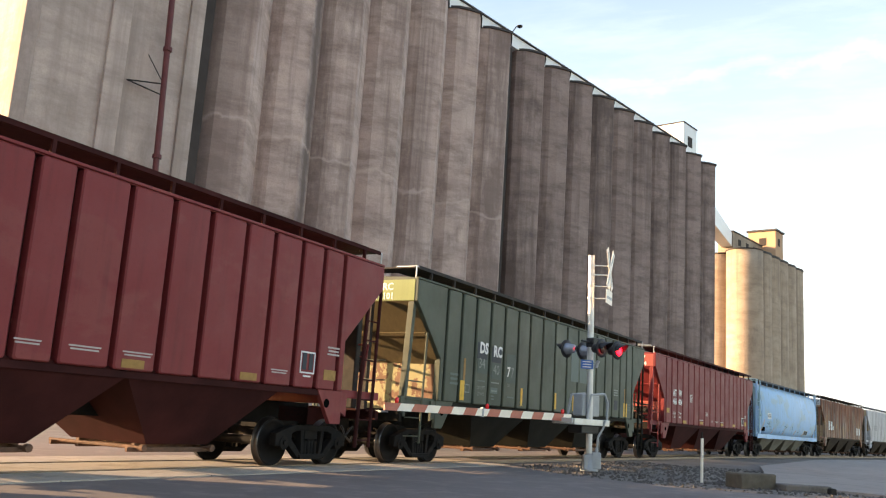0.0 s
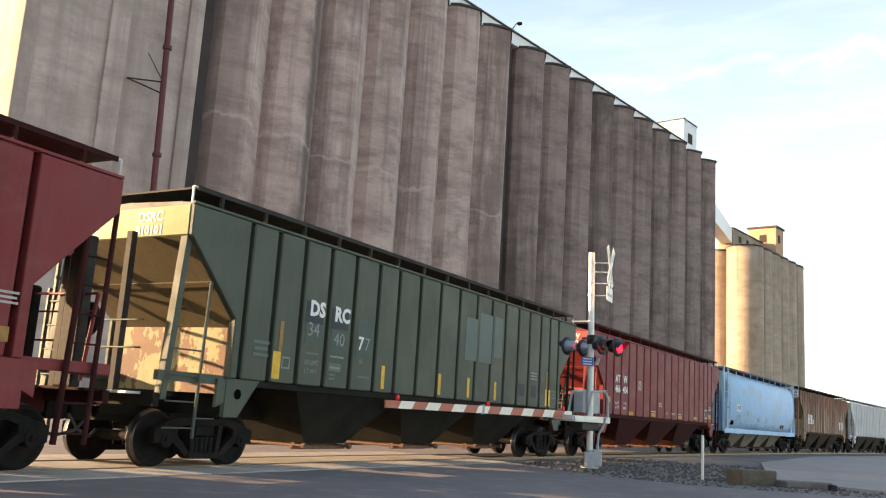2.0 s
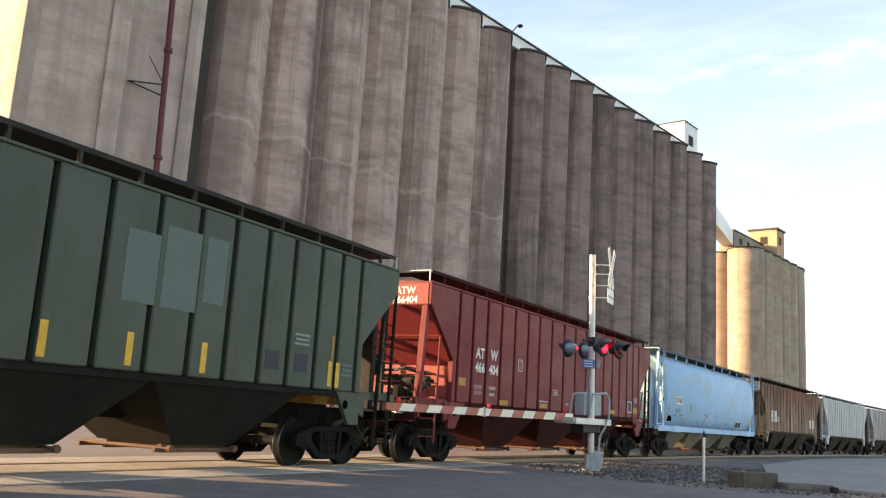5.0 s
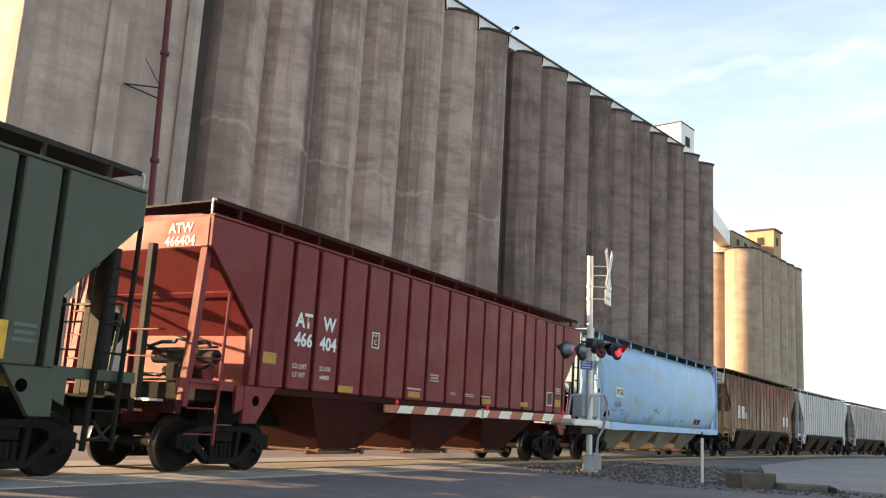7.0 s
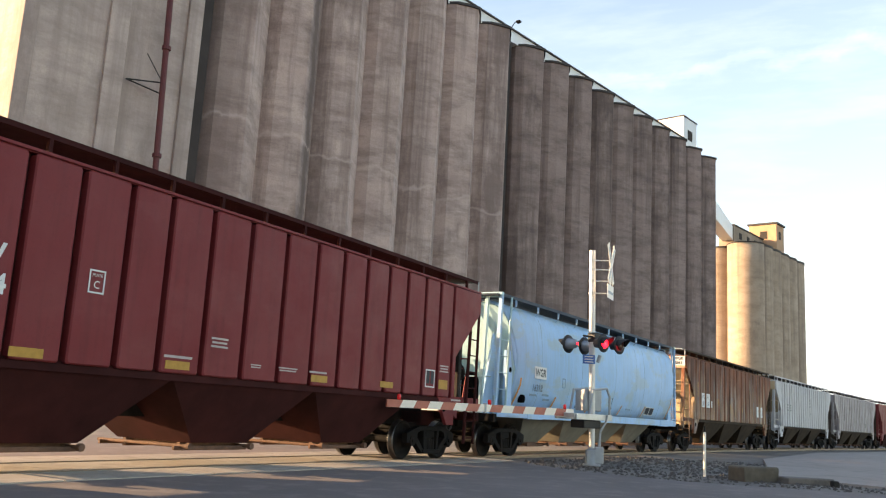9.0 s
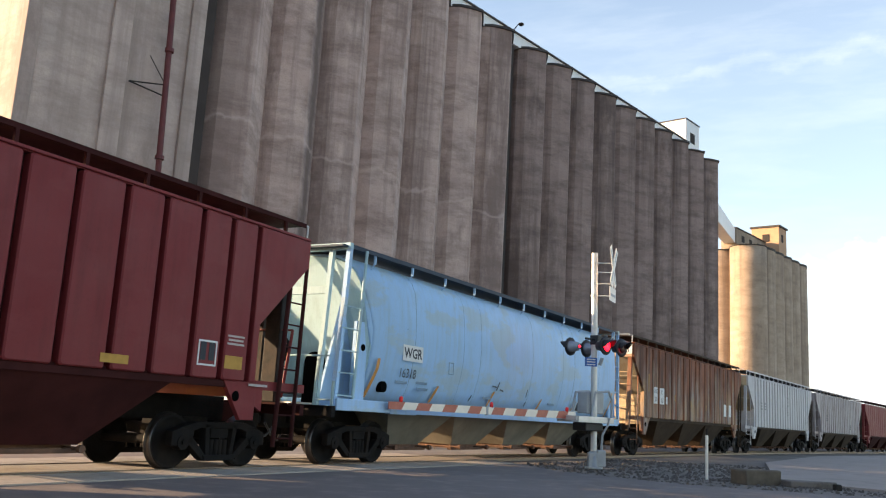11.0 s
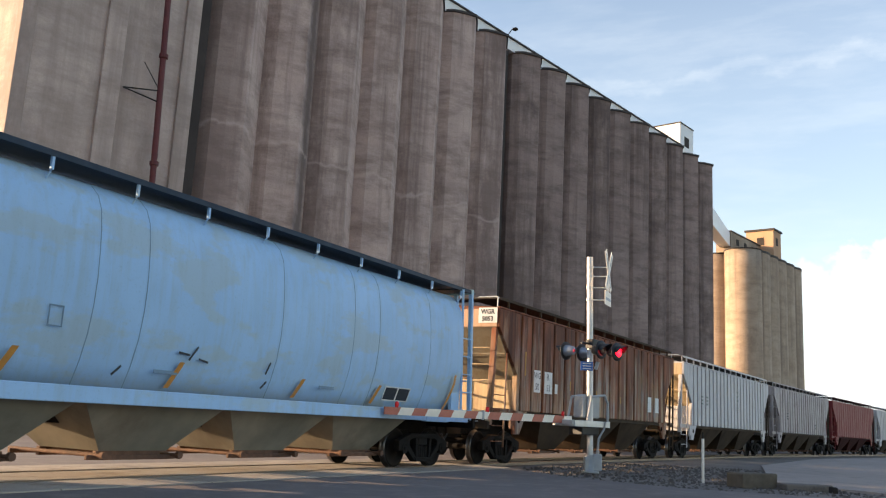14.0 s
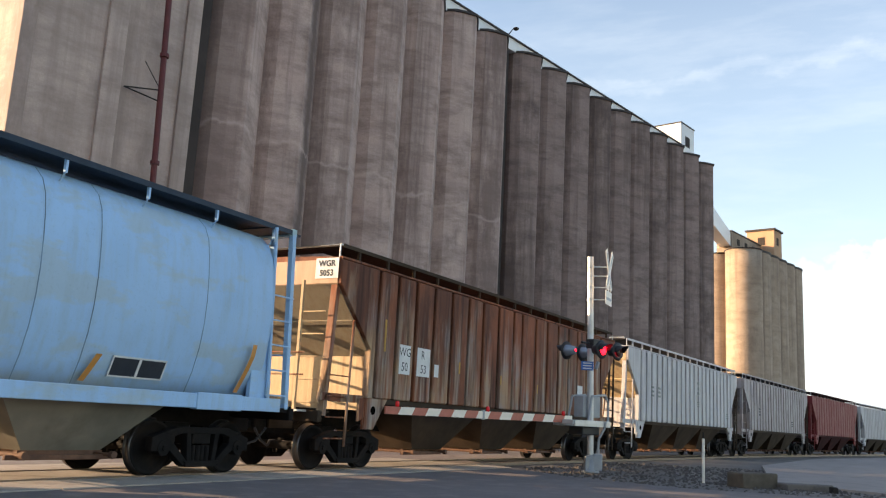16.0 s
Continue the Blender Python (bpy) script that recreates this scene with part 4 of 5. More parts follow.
def tank_hopper_car(s0, L, paint, end_paint, label):
    """Round-sided covered hopper. Body from 1.25 to L - 0.9."""
    car = tagged(new("covered_hopper_car"), label, "freight car", "covered hopper cars of the train")
    half = [(1.28, 1.36), (1.42, 1.7), (1.53, 2.1), (1.585, 2.5), (1.60, 2.9), (1.58, 3.3), (1.545, 3.65), (1.49, 3.93), (1.385, 4.15), (1.20, 4.32), (0.92, 4.42), (0.55, 4.46), (0.25, 4.48)]
    ring = [(y, z) for y, z in half] + [(-y, z) for y, z in half[::-1]]
    x0, x1 = 1.25, L - 0.88
    secs = []
    for x, k in ((x0, 0.97), (x0 + 0.05, 1.0), ((x0 + x1) / 2, 1.0), (x1 - 0.05, 1.0), (x1, 0.97)):
        lean = 0.42 if x < x0 + 0.1 else 0.0
        secs.append([(x - lean * max(0, z - 2.95), y * k, 2.8 + (z - 2.8) * k) for y, z in ring])
    part("body_shell", loft(B(), secs), paint, car)
    for x, d in ((x0, -1), (x1, 1)):
        lean = 0.42 if d < 0 else 0.0
        secs = [[(x + d * e - lean * max(0, z - 2.95), y * k, 2.8 + (z - 2.8) * k) for y, z in ring] for e, k in ((0.0, 0.965), (0.03, 0.95))]
        part("end_sheet", loft(B(), secs), end_paint, car, "pale mint end sheet")
    # seams
    for x in (2.94, 5.29, 6.23, 9.53, 11.88, 12.85, 15.11):
        pts = [(y, z) for y, z in half[:-1]]
        bm = B()
        a = [bm.verts.new((x - 0.008, -(y + 0.004), z)) for y, z in pts]
        b = [bm.verts.new((x + 0.008, -(y + 0.004), z)) for y, z in pts]
        for k in range(len(pts) - 1):
            bm.faces.new((a[k], b[k], b[k + 1], a[k + 1]))
        part("weld_seam", bm, M_SEAM, car)
    # side sills
    for y in (-1.50, 1.50):
        bm = box(B(), 0.15, L - 0.42, y - 0.06, y + 0.06, 1.12, 1.36, bev=0.015)
        for x in (2.1, L - 2.6):
            box(bm, x, x + 1.1, y - 0.075, y + 0.075, 1.10, 1.38, bev=0.015)
        part("side_sill", bm, paint, car, "light blue side sill")
    part("centre_sill", box(B(), 0.3, L - 0.3, -0.25, 0.25, 0.80, 1.2), M_TRUCK, car)
    for k in range(4):
        hopper_bay(car, 4.05 + 3.1 * k, 1.52, M_BAYBLUE, 1.24, top=1.34, foot=0.7)
    for x, d in ((0.0, -1), (L, 1)):
        i = -d
        bm = box(B(), min(x, x + i * 1.2), max(x, x + i * 1.2), -1.5, 1.5, 1.12, 1.2)
        box(bm, min(x, x + i * 0.12), max(x, x + i * 0.12), -1.55, 1.55, 0.98, 1.2)
        part("end_platform", bm, M_TRUCK, car)
        part("crossover_board", box(B(), min(x - i * 0.16, x + i * 0.3), max(x - i * 0.16, x + i * 0.3), -0.9, 1.5, 1.2, 1.24), M_GALV, car, "pale grating crossover board")
        for y, h in ((-1.45, 3.32), (-1.0, 3.32), (0.05, 3.32), (1.0, 1.9), (1.42, 1.9)):
            bm = box(B(), -0.05, 0.05, -0.05, 0.05, 0, h)
            bmesh.ops.transform(bm, matrix=Matrix.Translation((x + i * 0.17, y, 1.18)) @ Matrix.Rotation(radians(i * 3.0), 4, "Y"), verts=bm.verts)
            part("end_post", bm, paint if y < -1.2 or d > 0 else end_paint, car)
        bm = box(B(), min(x + i * 0.28, x + i * 0.40), max(x + i * 0.28, x + i * 0.40), -1.5, 0.10, 4.46, 4.60)
        part("end_frame", bm, end_paint, car)
        bm = box(B(), min(x + i * 0.25, x + i * 0.33), max(x + i * 0.25, x + i * 0.33), -1.0, 0.05, 3.52, 3.68)
        part("end_crossbar", bm, end_paint, car)
        bm = box(B(), min(x + i * 0.1, x + i * 1.0), max(x + i * 0.1, x + i * 1.0), -1.45, 0.1, 4.50, 4.54)
        part("end_deck", bm, M_BLUEDARK, car)
        for y, f in ((-0.95, 0.35), (0.75, -0.35)):
            bm = B()
            vs = [bm.verts.new(q) for q in ((x + i * 0.30, y, 1.2), (x + i * 1.30, y - f * 0.3, 1.2), (x + i * 1.20, y - f * 0.3, 3.2), (x + i * 0.95, y - f * 0.2, 3.95))]
            fc = bm.faces.new(vs)
            r = bmesh.ops.extrude_face_region(bm, geom=[fc])
            bmesh.ops.translate(bm, vec=(0, 0.06, 0), verts=[e for e in r["geom"] if isinstance(e, bmesh.types.BMVert)])
            bmesh.ops.recalc_face_normals(bm, faces=bm.faces)
            part("end_brace", bm, end_paint if y > 0 else paint, car)
        bm = prism(B(), [(-0.27, 0)] + [(-0.27 * math.cos(math.pi * k / 12), 0.85 + 0.27 * math.sin(math.pi * k / 12)) for k in range(13)] + [(0.27, 0)], -0.04, 0.04)
        part("end_opening", bm, M_HOLLOW, car, "dark arched opening", pose(x + i * 1.18, -0.1, 1.25, 0, 0, 90))
        bm = box(B(), min(x + i * 1.2, x + i * 0.78), max(x + i * 1.2, x + i * 0.78), -1.46, -1.38, 1.36, 3.0)
        part("corner_gusset", bm, paint, car)
        part("gusset_hole", tube(B(), (x + i * 1.05, -1.475, 2.46), (x + i * 1.05, -1.37, 2.46), 0.075, 16), M_HOLLOW, car)
        bm = B()
        ladder(bm, x + i * 0.14, -1.45, -1.0, 1.2, 1.7, 0.4)
        for k in range(5):
            tube(bm, (x + i * 0.22, -1.50, 1.42 + k * 0.46), (x + i * 0.82, -1.50, 1.42 + k * 0.46), 0.016, 6)
        tube(bm, (x + i * 0.74, -1.50, 1.2), (x + i * 0.90, -1.50, 4.52), 0.035, 8)
        tube(bm, (x, -1.4, 2.2), (x, 1.4, 2.2), 0.018, 6)
        part("end_ladder", bm, end_paint if d < 0 else paint, car)
        coupler(car, x, d)
    for side in (-1, 1):
        ya, yb = sorted((side * 1.46, side * 0.55))
        part("running_board", box(B(), 0.3, L - 0.3, ya, yb, 4.52, 4.56), M_BLUEDARK, car, "dark blue steel running board")
        part("board_edge", box(B(), 0.3, L - 0.3, side * 1.47 - 0.012, side * 1.47 + 0.012, 4.49, 4.58), M_BLUEDARK, car)
    n = 10
    for k in range(n + 1):
        x = 1.3 + k * (L - 2.2) / n
        bm = box(B(), x - 0.02, x + 0.02, -1.47, -1.42, 4.30, 4.52)
        tube(bm, (x, -1.445, 4.31), (x, -1.32, 4.16), 0.014, 6)
        part("board_bracket", bm, paint, car)
    truck(car, 1.65)
    truck(car, L - 1.9)
    TRAIN.append((car, s0))
    LENGTHS[car.name] = L
    return car


M_BLUEDARK = plain("dark_blue_walkway", (0.025, 0.042, 0.068), 0.6, 0.2, 0.3, 4.0)
# the lead car stays out of view, added to keep sun off the ground
lead = hopper_car(-24.4, 16.9, P_MAROON, (P_MAROON,) * 3, G_RED, "unseen maroon covered hopper car coupled ahead, added for its shadow")
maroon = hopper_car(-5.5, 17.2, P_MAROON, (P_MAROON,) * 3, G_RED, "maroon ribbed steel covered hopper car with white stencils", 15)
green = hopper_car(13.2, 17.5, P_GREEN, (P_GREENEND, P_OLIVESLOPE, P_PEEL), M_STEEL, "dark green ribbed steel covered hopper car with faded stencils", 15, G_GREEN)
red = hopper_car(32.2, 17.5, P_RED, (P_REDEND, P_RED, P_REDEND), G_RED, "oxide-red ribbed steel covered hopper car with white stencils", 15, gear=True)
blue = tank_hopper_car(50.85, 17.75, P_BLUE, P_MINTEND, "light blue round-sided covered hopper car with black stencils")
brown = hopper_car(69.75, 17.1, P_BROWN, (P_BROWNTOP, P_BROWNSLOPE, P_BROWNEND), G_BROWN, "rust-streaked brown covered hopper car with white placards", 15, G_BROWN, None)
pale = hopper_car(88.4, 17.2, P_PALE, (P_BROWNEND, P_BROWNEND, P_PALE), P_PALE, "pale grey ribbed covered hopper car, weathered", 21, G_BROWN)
grey = hopper_car(107.2, 17.2, P_GREY, (P_GREY,) * 3, P_GREY, "weathered grey ribbed covered hopper car with rust stains", 21, G_BROWN)
maroon2 = hopper_car(126.0, 17.2, P_MAROON, (P_MAROON,) * 3, G_RED, "dull maroon ribbed steel covered hopper car far down the train")
pale2 = hopper_car(144.8, 17.2, P_PALE, (P_PALE,) * 3, P_PALE, "pale grey covered hopper car at the far end of view", 21, G_BROWN)
# ---- writing and marks on the cars ----


def bar(car, name, x, z, w, h, material, y=-1.606, depth=0.006, turn=0.0, label=""):
    bm = box(B(), -w / 2, w / 2, -depth / 2, depth / 2, -h / 2, h / 2)
    return part(name, bm, material, car, label, pose(x, y, z, 0, turn, 0))


def mark(car, text, x, z, size, material=None, y=-1.6085, bold=0.0):
    return lettering("stencil", text, size, material or M_LETTER, car, Matrix.Translation((x, y, z)) @ SIDE, bold=bold)


def hatch(car, x, z, w, h, lines, material):
    """Rows of small unreadable stencil as plain bars."""
    for k in range(lines):
        bar(car, "stencil_line", x, z + h / 2 - h * (k + 0.5) / lines, w * (1 - 0.12 * (k % 2)), h / lines * 0.5, material)


def outline_box(car, x, z, w, h, material, t=0.03, y=-1.606):
    bm = B()
    for a, b, c, d in ((-w / 2, w / 2, h / 2 - t, h / 2), (-w / 2, w / 2, -h / 2, -h / 2 + t), (-w / 2, -w / 2 + t, -h / 2, h / 2), (w / 2 - t, w / 2, -h / 2, h / 2)):
        box(bm, a, b, -0.003, 0.003, c, d)
    part("stencil_box", bm, material, car, "", pose(x, y, z))


def end_mark(car, text, y, z, size, material, x=-0.02):
    lettering("end_stencil", text, size, material, car, Matrix.Translation((x, y, z)) @ ENDW, bold=0.006)


# green car
for x, z in ((3.42, 2.93), (4.26, 2.90)):
    bar(green, "stencil_ground", x, z, 0.56, 0.42, M_LETTERDARK, -1.6045)
mark(green, "DS", 3.50, 3.00, 0.40, bold=0.018)
mark(green, "RC", 4.33, 2.98, 0.40, bold=0.018)
mark(green, "34", 3.42, 2.59, 0.38, M_LETTERFADE)
mark(green, "40", 4.28, 2.48, 0.38, M_LETTERFADE)
mark(green, "7", 5.05, 2.48, 0.38, bold=0.01)
mark(green, "7", 5.29, 2.48, 0.38, M_LETTERFADE)
hatch(green, 3.42, 2.14, 0.42, 0.08, 1, M_PATCH)
mark(green, "LD LMT", 3.42, 1.96, 0.13, M_LETTERFADE)
mark(green, "LT WT", 3.42, 1.79, 0.13, M_LETTERFADE)
hatch(green, 4.24, 2.14, 0.46, 0.07, 1, M_LETTERFADE)
bar(green, "stencil_patch", 4.2, 1.93, 0.42, 0.16, M_PATCH, -1.6035)
hatch(green, 4.2, 1.92, 0.32, 0.08, 1, M_LETTERFADE)
hatch(green, 4.12, 1.74, 0.2, 0.16, 2, M_PATCH)
hatch(green, 5.22, 1.80, 0.46, 0.08, 1, M_PATCH)
mark(green, "LD", 5.08, 2.12, 0.11, M_LETTERFADE)
bar(green, "old_number_patch", 3.46, 2.56, 0.58, 0.44, M_PATCHGREEN, -1.6035)
bar(green, "old_number_patch", 4.3, 2.46, 0.6, 0.44, M_PATCHGREEN, -1.6035)
bar(green, "old_number_patch", 5.2, 2.6, 0.62, 0.8, M_PATCHGREEN, -1.6035)
bar(green, "reflector", 2.40, 1.84, 0.22, 0.50, M_YELLOW)
bar(green, "reflector", 2.47, 2.38, 0.10, 0.55, M_OCHRE)
outline_box(green, 2.66, 1.90, 0.24, 0.22, M_LETTERFADE)
for x in (5.97, 8.48, 9.98, 11.55):
    bar(green, "reflector", x, 1.85, 0.13, 0.5, M_YELLOW)
for x, w, z, h in ((10.03, 0.66, 3.1, 1.1), (10.85, 0.76, 3.2, 1.3), (11.62, 0.5, 3.3, 1.1)):
    bar(green, "paint_patch", x, z, w, h, M_PATCH, -1.6035)
for x in (13.3, 14.15):
    bar(green, "stencil_panel", x, 1.97, 0.38, 0.34, M_LETTERDARK)
hatch(green, 14.14, 2.42, 0.46, 0.26, 3, M_LETTERFADE)
bar(green, "reflector", 15.10, 1.84, 0.13, 0.5, M_YELLOW)
bar(green, "reflector", 15.36, 1.83, 0.13, 0.5, M_YELLOW, -1.606)
bar(green, "reflector", 15.14, 2.36, 0.08, 0.5, M_OCHRE)
hatch(green, 15.68, 1.95, 0.36, 0.3, 3, M_PATCH)
hatch(green, 1.95, 2.1, 0.42, 0.34, 3, M_PATCH)
end_mark(green, "DSRC", -0.6, 4.13, 0.24, M_LETTER)
end_mark(green, "810101", -0.6, 3.9, 0.22, M_LETTER)
# oxide-red car
mark(red, "AT", 2.64, 2.83, 0.38, bold=0.012)
mark(red, "W", 3.45, 2.84, 0.38, bold=0.012)
mark(red, "466", 2.66, 2.46, 0.36, bold=0.012)
mark(red, "404", 3.45, 2.45, 0.36, bold=0.012)
mark(red, "LD LMT", 2.60, 1.96, 0.13)
mark(red, "LT WT", 2.60, 1.80, 0.13)
mark(red, "221600", 3.4, 1.97, 0.125)
mark(red, "64400", 3.4, 1.80, 0.125)
bar(red, "reflector", 1.72, 2.05, 0.36, 0.2, M_YELLOWDULL)
outline_box(red, 5.13, 2.72, 0.28, 0.34, M_LETTER, 0.022)
mark(red, "C", 5.13, 2.67, 0.16)
mark(red, "PLATE", 5.13, 2.81, 0.065)
for x, z in ((4.15, 1.62), (6.86, 1.65), (10.6, 1.66), (13.05, 1.68)):
    bar(red, "reflector", x, z, 0.52, 0.13, M_YELLOWDULL)
hatch(red, 6.86, 1.78, 0.6, 0.08, 1, M_LETTERFADE2)
hatch(red, 7.76, 2.09, 0.4, 0.2, 3, M_LETTERFADE2)
hatch(red, 8.72, 1.77, 0.28, 0.08, 2, M_LETTERFADE2)
hatch(red, 9.62, 1.77, 0.55, 0.09, 2, M_LETTERFADE2)
hatch(red, 10.55, 1.78, 0.55, 0.07, 1, M_LETTERFADE2)
outline_box(red, 14.95, 1.93, 0.44, 0.42, M_LETTER)
for x in (14.85, 15.05):
    bar(red, "stencil_panel", x, 1.96, 0.13, 0.30, M_LETTERDARK)
hatch(red, 15.62, 2.2, 0.42, 0.2, 3, M_LETTERFADE2)
bar(red, "reflector", 15.60, 1.82, 0.44, 0.22, M_YELLOWDULL)
hatch(red, 16.3, 1.47, 0.5, 0.08, 1, M_LETTERFADE2)
end_mark(red, "ATW", -0.85, 4.13, 0.25, M_LETTER)
end_mark(red, "466404", -0.85, 3.9, 0.24, M_LETTER)
# maroon car
outline_box(maroon, 14.70, 2.00, 0.46, 0.42, M_LETTER)
for x in (14.60, 14.80):
    bar(maroon, "stencil_panel", x, 2.02, 0.12, 0.32, M_LETTERDARK)
hatch(maroon, 14.70, 1.74, 0.24, 0.06, 1, M_LETTER)
hatch(maroon, 15.52, 2.29, 0.4, 0.2, 3, M_LETTERFADE2)
bar(maroon, "reflector", 15.45, 1.81, 0.4, 0.2, M_OCHRE)
for x in (10.41, 13.03):
    bar(maroon, "reflector", x, 1.62, 0.44, 0.13, M_OCHRE)
for x, w in ((8.58, 0.42), (9.51, 0.56), (10.48, 0.58), (13.86, 0.48)):
    hatch(maroon, x, 1.77, w, 0.09, 2, M_LETTERFADE2)
# blue car
bar(blue, "placard", 2.87, 2.49, 0.86, 0.36, M_PLACARD, -1.598)
lettering("stencil", "WGR", 0.32, M_LETTERDARK, blue, Matrix.Translation((2.87, -1.603, 2.48)) @ SIDE, bold=0.008)
lettering("stencil", "16318", 0.30, M_LETTERDARK, blue, Matrix.Translation((2.74, -1.557, 2.02)) @ SIDE @ Matrix.Rotation(radians(7), 4, "X"))
for x, z, h in ((2.6, 1.82, 0.1), (3.5, 1.85, 0.25), (6.9, 1.66, 0.1), (11.2, 1.66, 0.1)):
    for k in range(2 if h > 0.2 else 1):
        bar(blue, "stencil_line", x, z - 0.14 * k, 0.5, 0.06, M_BLUEGREY, -1.482 - 0.02 * k, 0.006)
for x, h in ((1.25, 0.85), (3.98, 0.40), (6.98, 0.42), (10.2, 0.36), (12.9, 0.4), (16.2, 0.85)):
    bm = B()
    z0 = 1.42
    for k in range(4):
        za, zb = z0 + h * k / 4, z0 + h * (k + 1) / 4
        ya, yb = (1.31 + 0.52 * (min(z, 2.1) - 1.36) / 1.0 * (1 - 0.32 * (min(z, 2.1) - 1.36)) for z in (za, zb))
        xa, xb = x + 0.14 * k / 4, x + 0.14 * (k + 1) / 4
        bm.faces.new([bm.verts.new(p) for p in ((xa, -ya - 0.03, za), (xa + 0.11, -ya - 0.03, za), (xb + 0.11, -yb - 0.03, zb), (xb, -yb - 0.03, zb))])
    part("reflector", bm, M_ORANGE, blue, "orange reflector stripe")
for x in (13.68, 14.22):
    part("stencil_panel", box(B(), -0.25, 0.25, -0.004, 0.004, -0.15, 0.15), M_LETTERDARK, blue, "", pose(x, -1.425, 1.67, 20))
    bm = B()
    for a, b, c, d in ((-0.27, 0.27, 0.14, 0.165), (-0.27, 0.27, -0.165, -0.14), (-0.27, -0.245, -0.165, 0.165), (0.245, 0.27, -0.165, 0.165)):
        box(bm, a, b, -0.007, 0.007, c, d)
    part("stencil_box", bm, M_LETTER, blue, "", pose(x, -1.425, 1.67, 20))
outline_box(blue, 4.68, 2.28, 0.24, 0.3, M_BLUEGREY, 0.02, -1.596)
part("vent_hole", tube(B(), (1.85, -1.53, 1.68), (1.85, -1.35, 1.68), 0.12, 16), M_HOLLOW, blue)
for x, z, w, a in ((7.4, 2.0, 0.3, -50), (7.65, 1.9, 0.22, 10), (7.2, 1.98, 0.25, 5), (5.9, 1.62, 0.22, -40), (9.3, 1.9, 0.25, -60), (9.25, 1.6, 0.2, -40), (2.6, 3.0, 0.08, 50)):
    bar(blue, "scrape", x, z, w, 0.035, M_LETTERDARK, -1.50 - max(0, z - 1.6) * 0.13 if z < 2.4 else -1.592, 0.004, a)
# rust-brown car
for x, t1, t2, w in ((2.6, "WG", "50", 0.46), (3.43, "R ", "53", 0.58)):
    bar(brown, "placard", x, 2.44, w, 0.66, M_PLACARD, -1.604)
    mark(brown, t1, x, 2.60, 0.28, M_LETTERDARK, -1.6095)
    mark(brown, t2, x, 2.27, 0.28, M_LETTERDARK, -1.6095)
bar(brown, "placard", 4.05, 2.29, 0.2, 0.3, M_PLACARD, -1.604)
for x, z, h in ((1.75, 2.9, 0.7), (5.2, 2.45, 0.3), (7.6, 2.3, 0.25), (10.1, 2.2, 0.25)):
    bar(brown, "reflector", x, z, 0.07, h, M_YELLOWDULL)
for x in (13.6, 14.6):
    bar(brown, "stencil_panel", x, 2.2, 0.45, 0.6, M_PLACARD, -1.604)
bm = box(B(), -0.03, -0.02, -1.52, -0.93, 3.90, 4.33)
part("placard", bm, M_PLACARD, brown, "white number placard")
end_mark(brown, "WGR", -1.225, 4.21, 0.18, M_LETTERDARK, -0.036)
end_mark(brown, "5053", -1.225, 4.01, 0.18, M_LETTERDARK, -0.036)
# pale car
for x, z, w, h in ((2.9, 2.75, 0.32, 0.5), (3.75, 2.75, 0.30, 0.5), (9.6, 3.25, 0.3, 0.7), (9.6, 2.5, 0.3, 0.3), (15.0, 2.1, 0.4, 0.3)):
    hatch(pale, x, z, w, h, 3, M_LETTERFADE)
for x, z, w, h in ((3.4, 2.6, 0.4, 0.5), (12.0, 2.1, 0.4, 0.4)):
    hatch(grey, x, z, w, h, 3, M_LETTERDARK)

# ---- crossing signal ----
MX, MY = 4.266, 24.227
signal = tagged(new("crossing_signal"), "silver crossing signal mast with crossbuck, red lights and gate box", "crossing signal")
signal.location = (MX, MY, -0.03)
mast = B()
tube(mast, (0, 0, 0), (-0.10, 0.02, 5.86), 0.085, 20)
part("mast", mast, M_MAST, signal)
bm = lathe(B(), [(0.24, 0.0), (0.24, 0.05), (0.16, 0.06), (0.14, 0.42), (0.095, 0.46)], None, 20)
box(bm, -0.16, 0.10, -0.14, 0.14, 0.02, 0.42, bev=0.02)
part("base", bm, M_GREY, signal, "grey cast base")
bm = box(B(), 0.06, 0.30, -0.14, 0.10, 0.06, 0.50, bev=0.03)
tube(bm, (0.2, 0, 0.5), (0.2, 0, 0.62), 0.04, 8)
part("junction_box", bm, M_GREY, signal, "grey junction box")
bm = B()
for p, q in (((0.2, 0.0, 0.6), (0.22, 0, 0.9)), ((0.22, 0, 0.9), (0.36, 0.02, 1.15)), ((0.36, 0.02, 1.15), (0.4, 0.0, 1.35))):
    tube(bm, p, q, 0.03, 8)
part("conduit", bm, M_GREY, signal)
ARM = Vector((-4.741, -4.447, -0.07)).normalized()
NRM = Vector((-ARM.y, ARM.x, 0)).normalized()      # towards the road traffic
if NRM.x < 0:
    NRM = -NRM
arm_turn = math.degrees(math.atan2(ARM.y, ARM.x))
TURN = pose(0, 0, 0, 0, 0, arm_turn)
# gate mechanism beside the mast, long side along the arm
bm = box(B(), -0.52, 0.24, -0.42, -0.09, 1.44, 2.02, TURN, bev=0.03)
part("mechanism_box", bm, M_GREY, signal, "grey gate mechanism housing")
for y in (-0.47, 0.20):
    bm = B()
    pts = [Vector(q) for q in ((0.5, y, 1.28), (-0.48, y, 1.25), (-0.48, y, 1.85), (-0.34, y, 2.06), (0.25, y, 2.0), (0.42, y, 1.3))]
    for p, q in zip(pts, pts[1:]):
        tube(bm, TURN @ p, TURN @ q, 0.032, 8)
    part("arm_yoke", bm, M_GREY, signal)
bm = box(B(), -0.55, 1.0, -0.50, -0.42, 1.20, 1.36, TURN, bev=0.01)
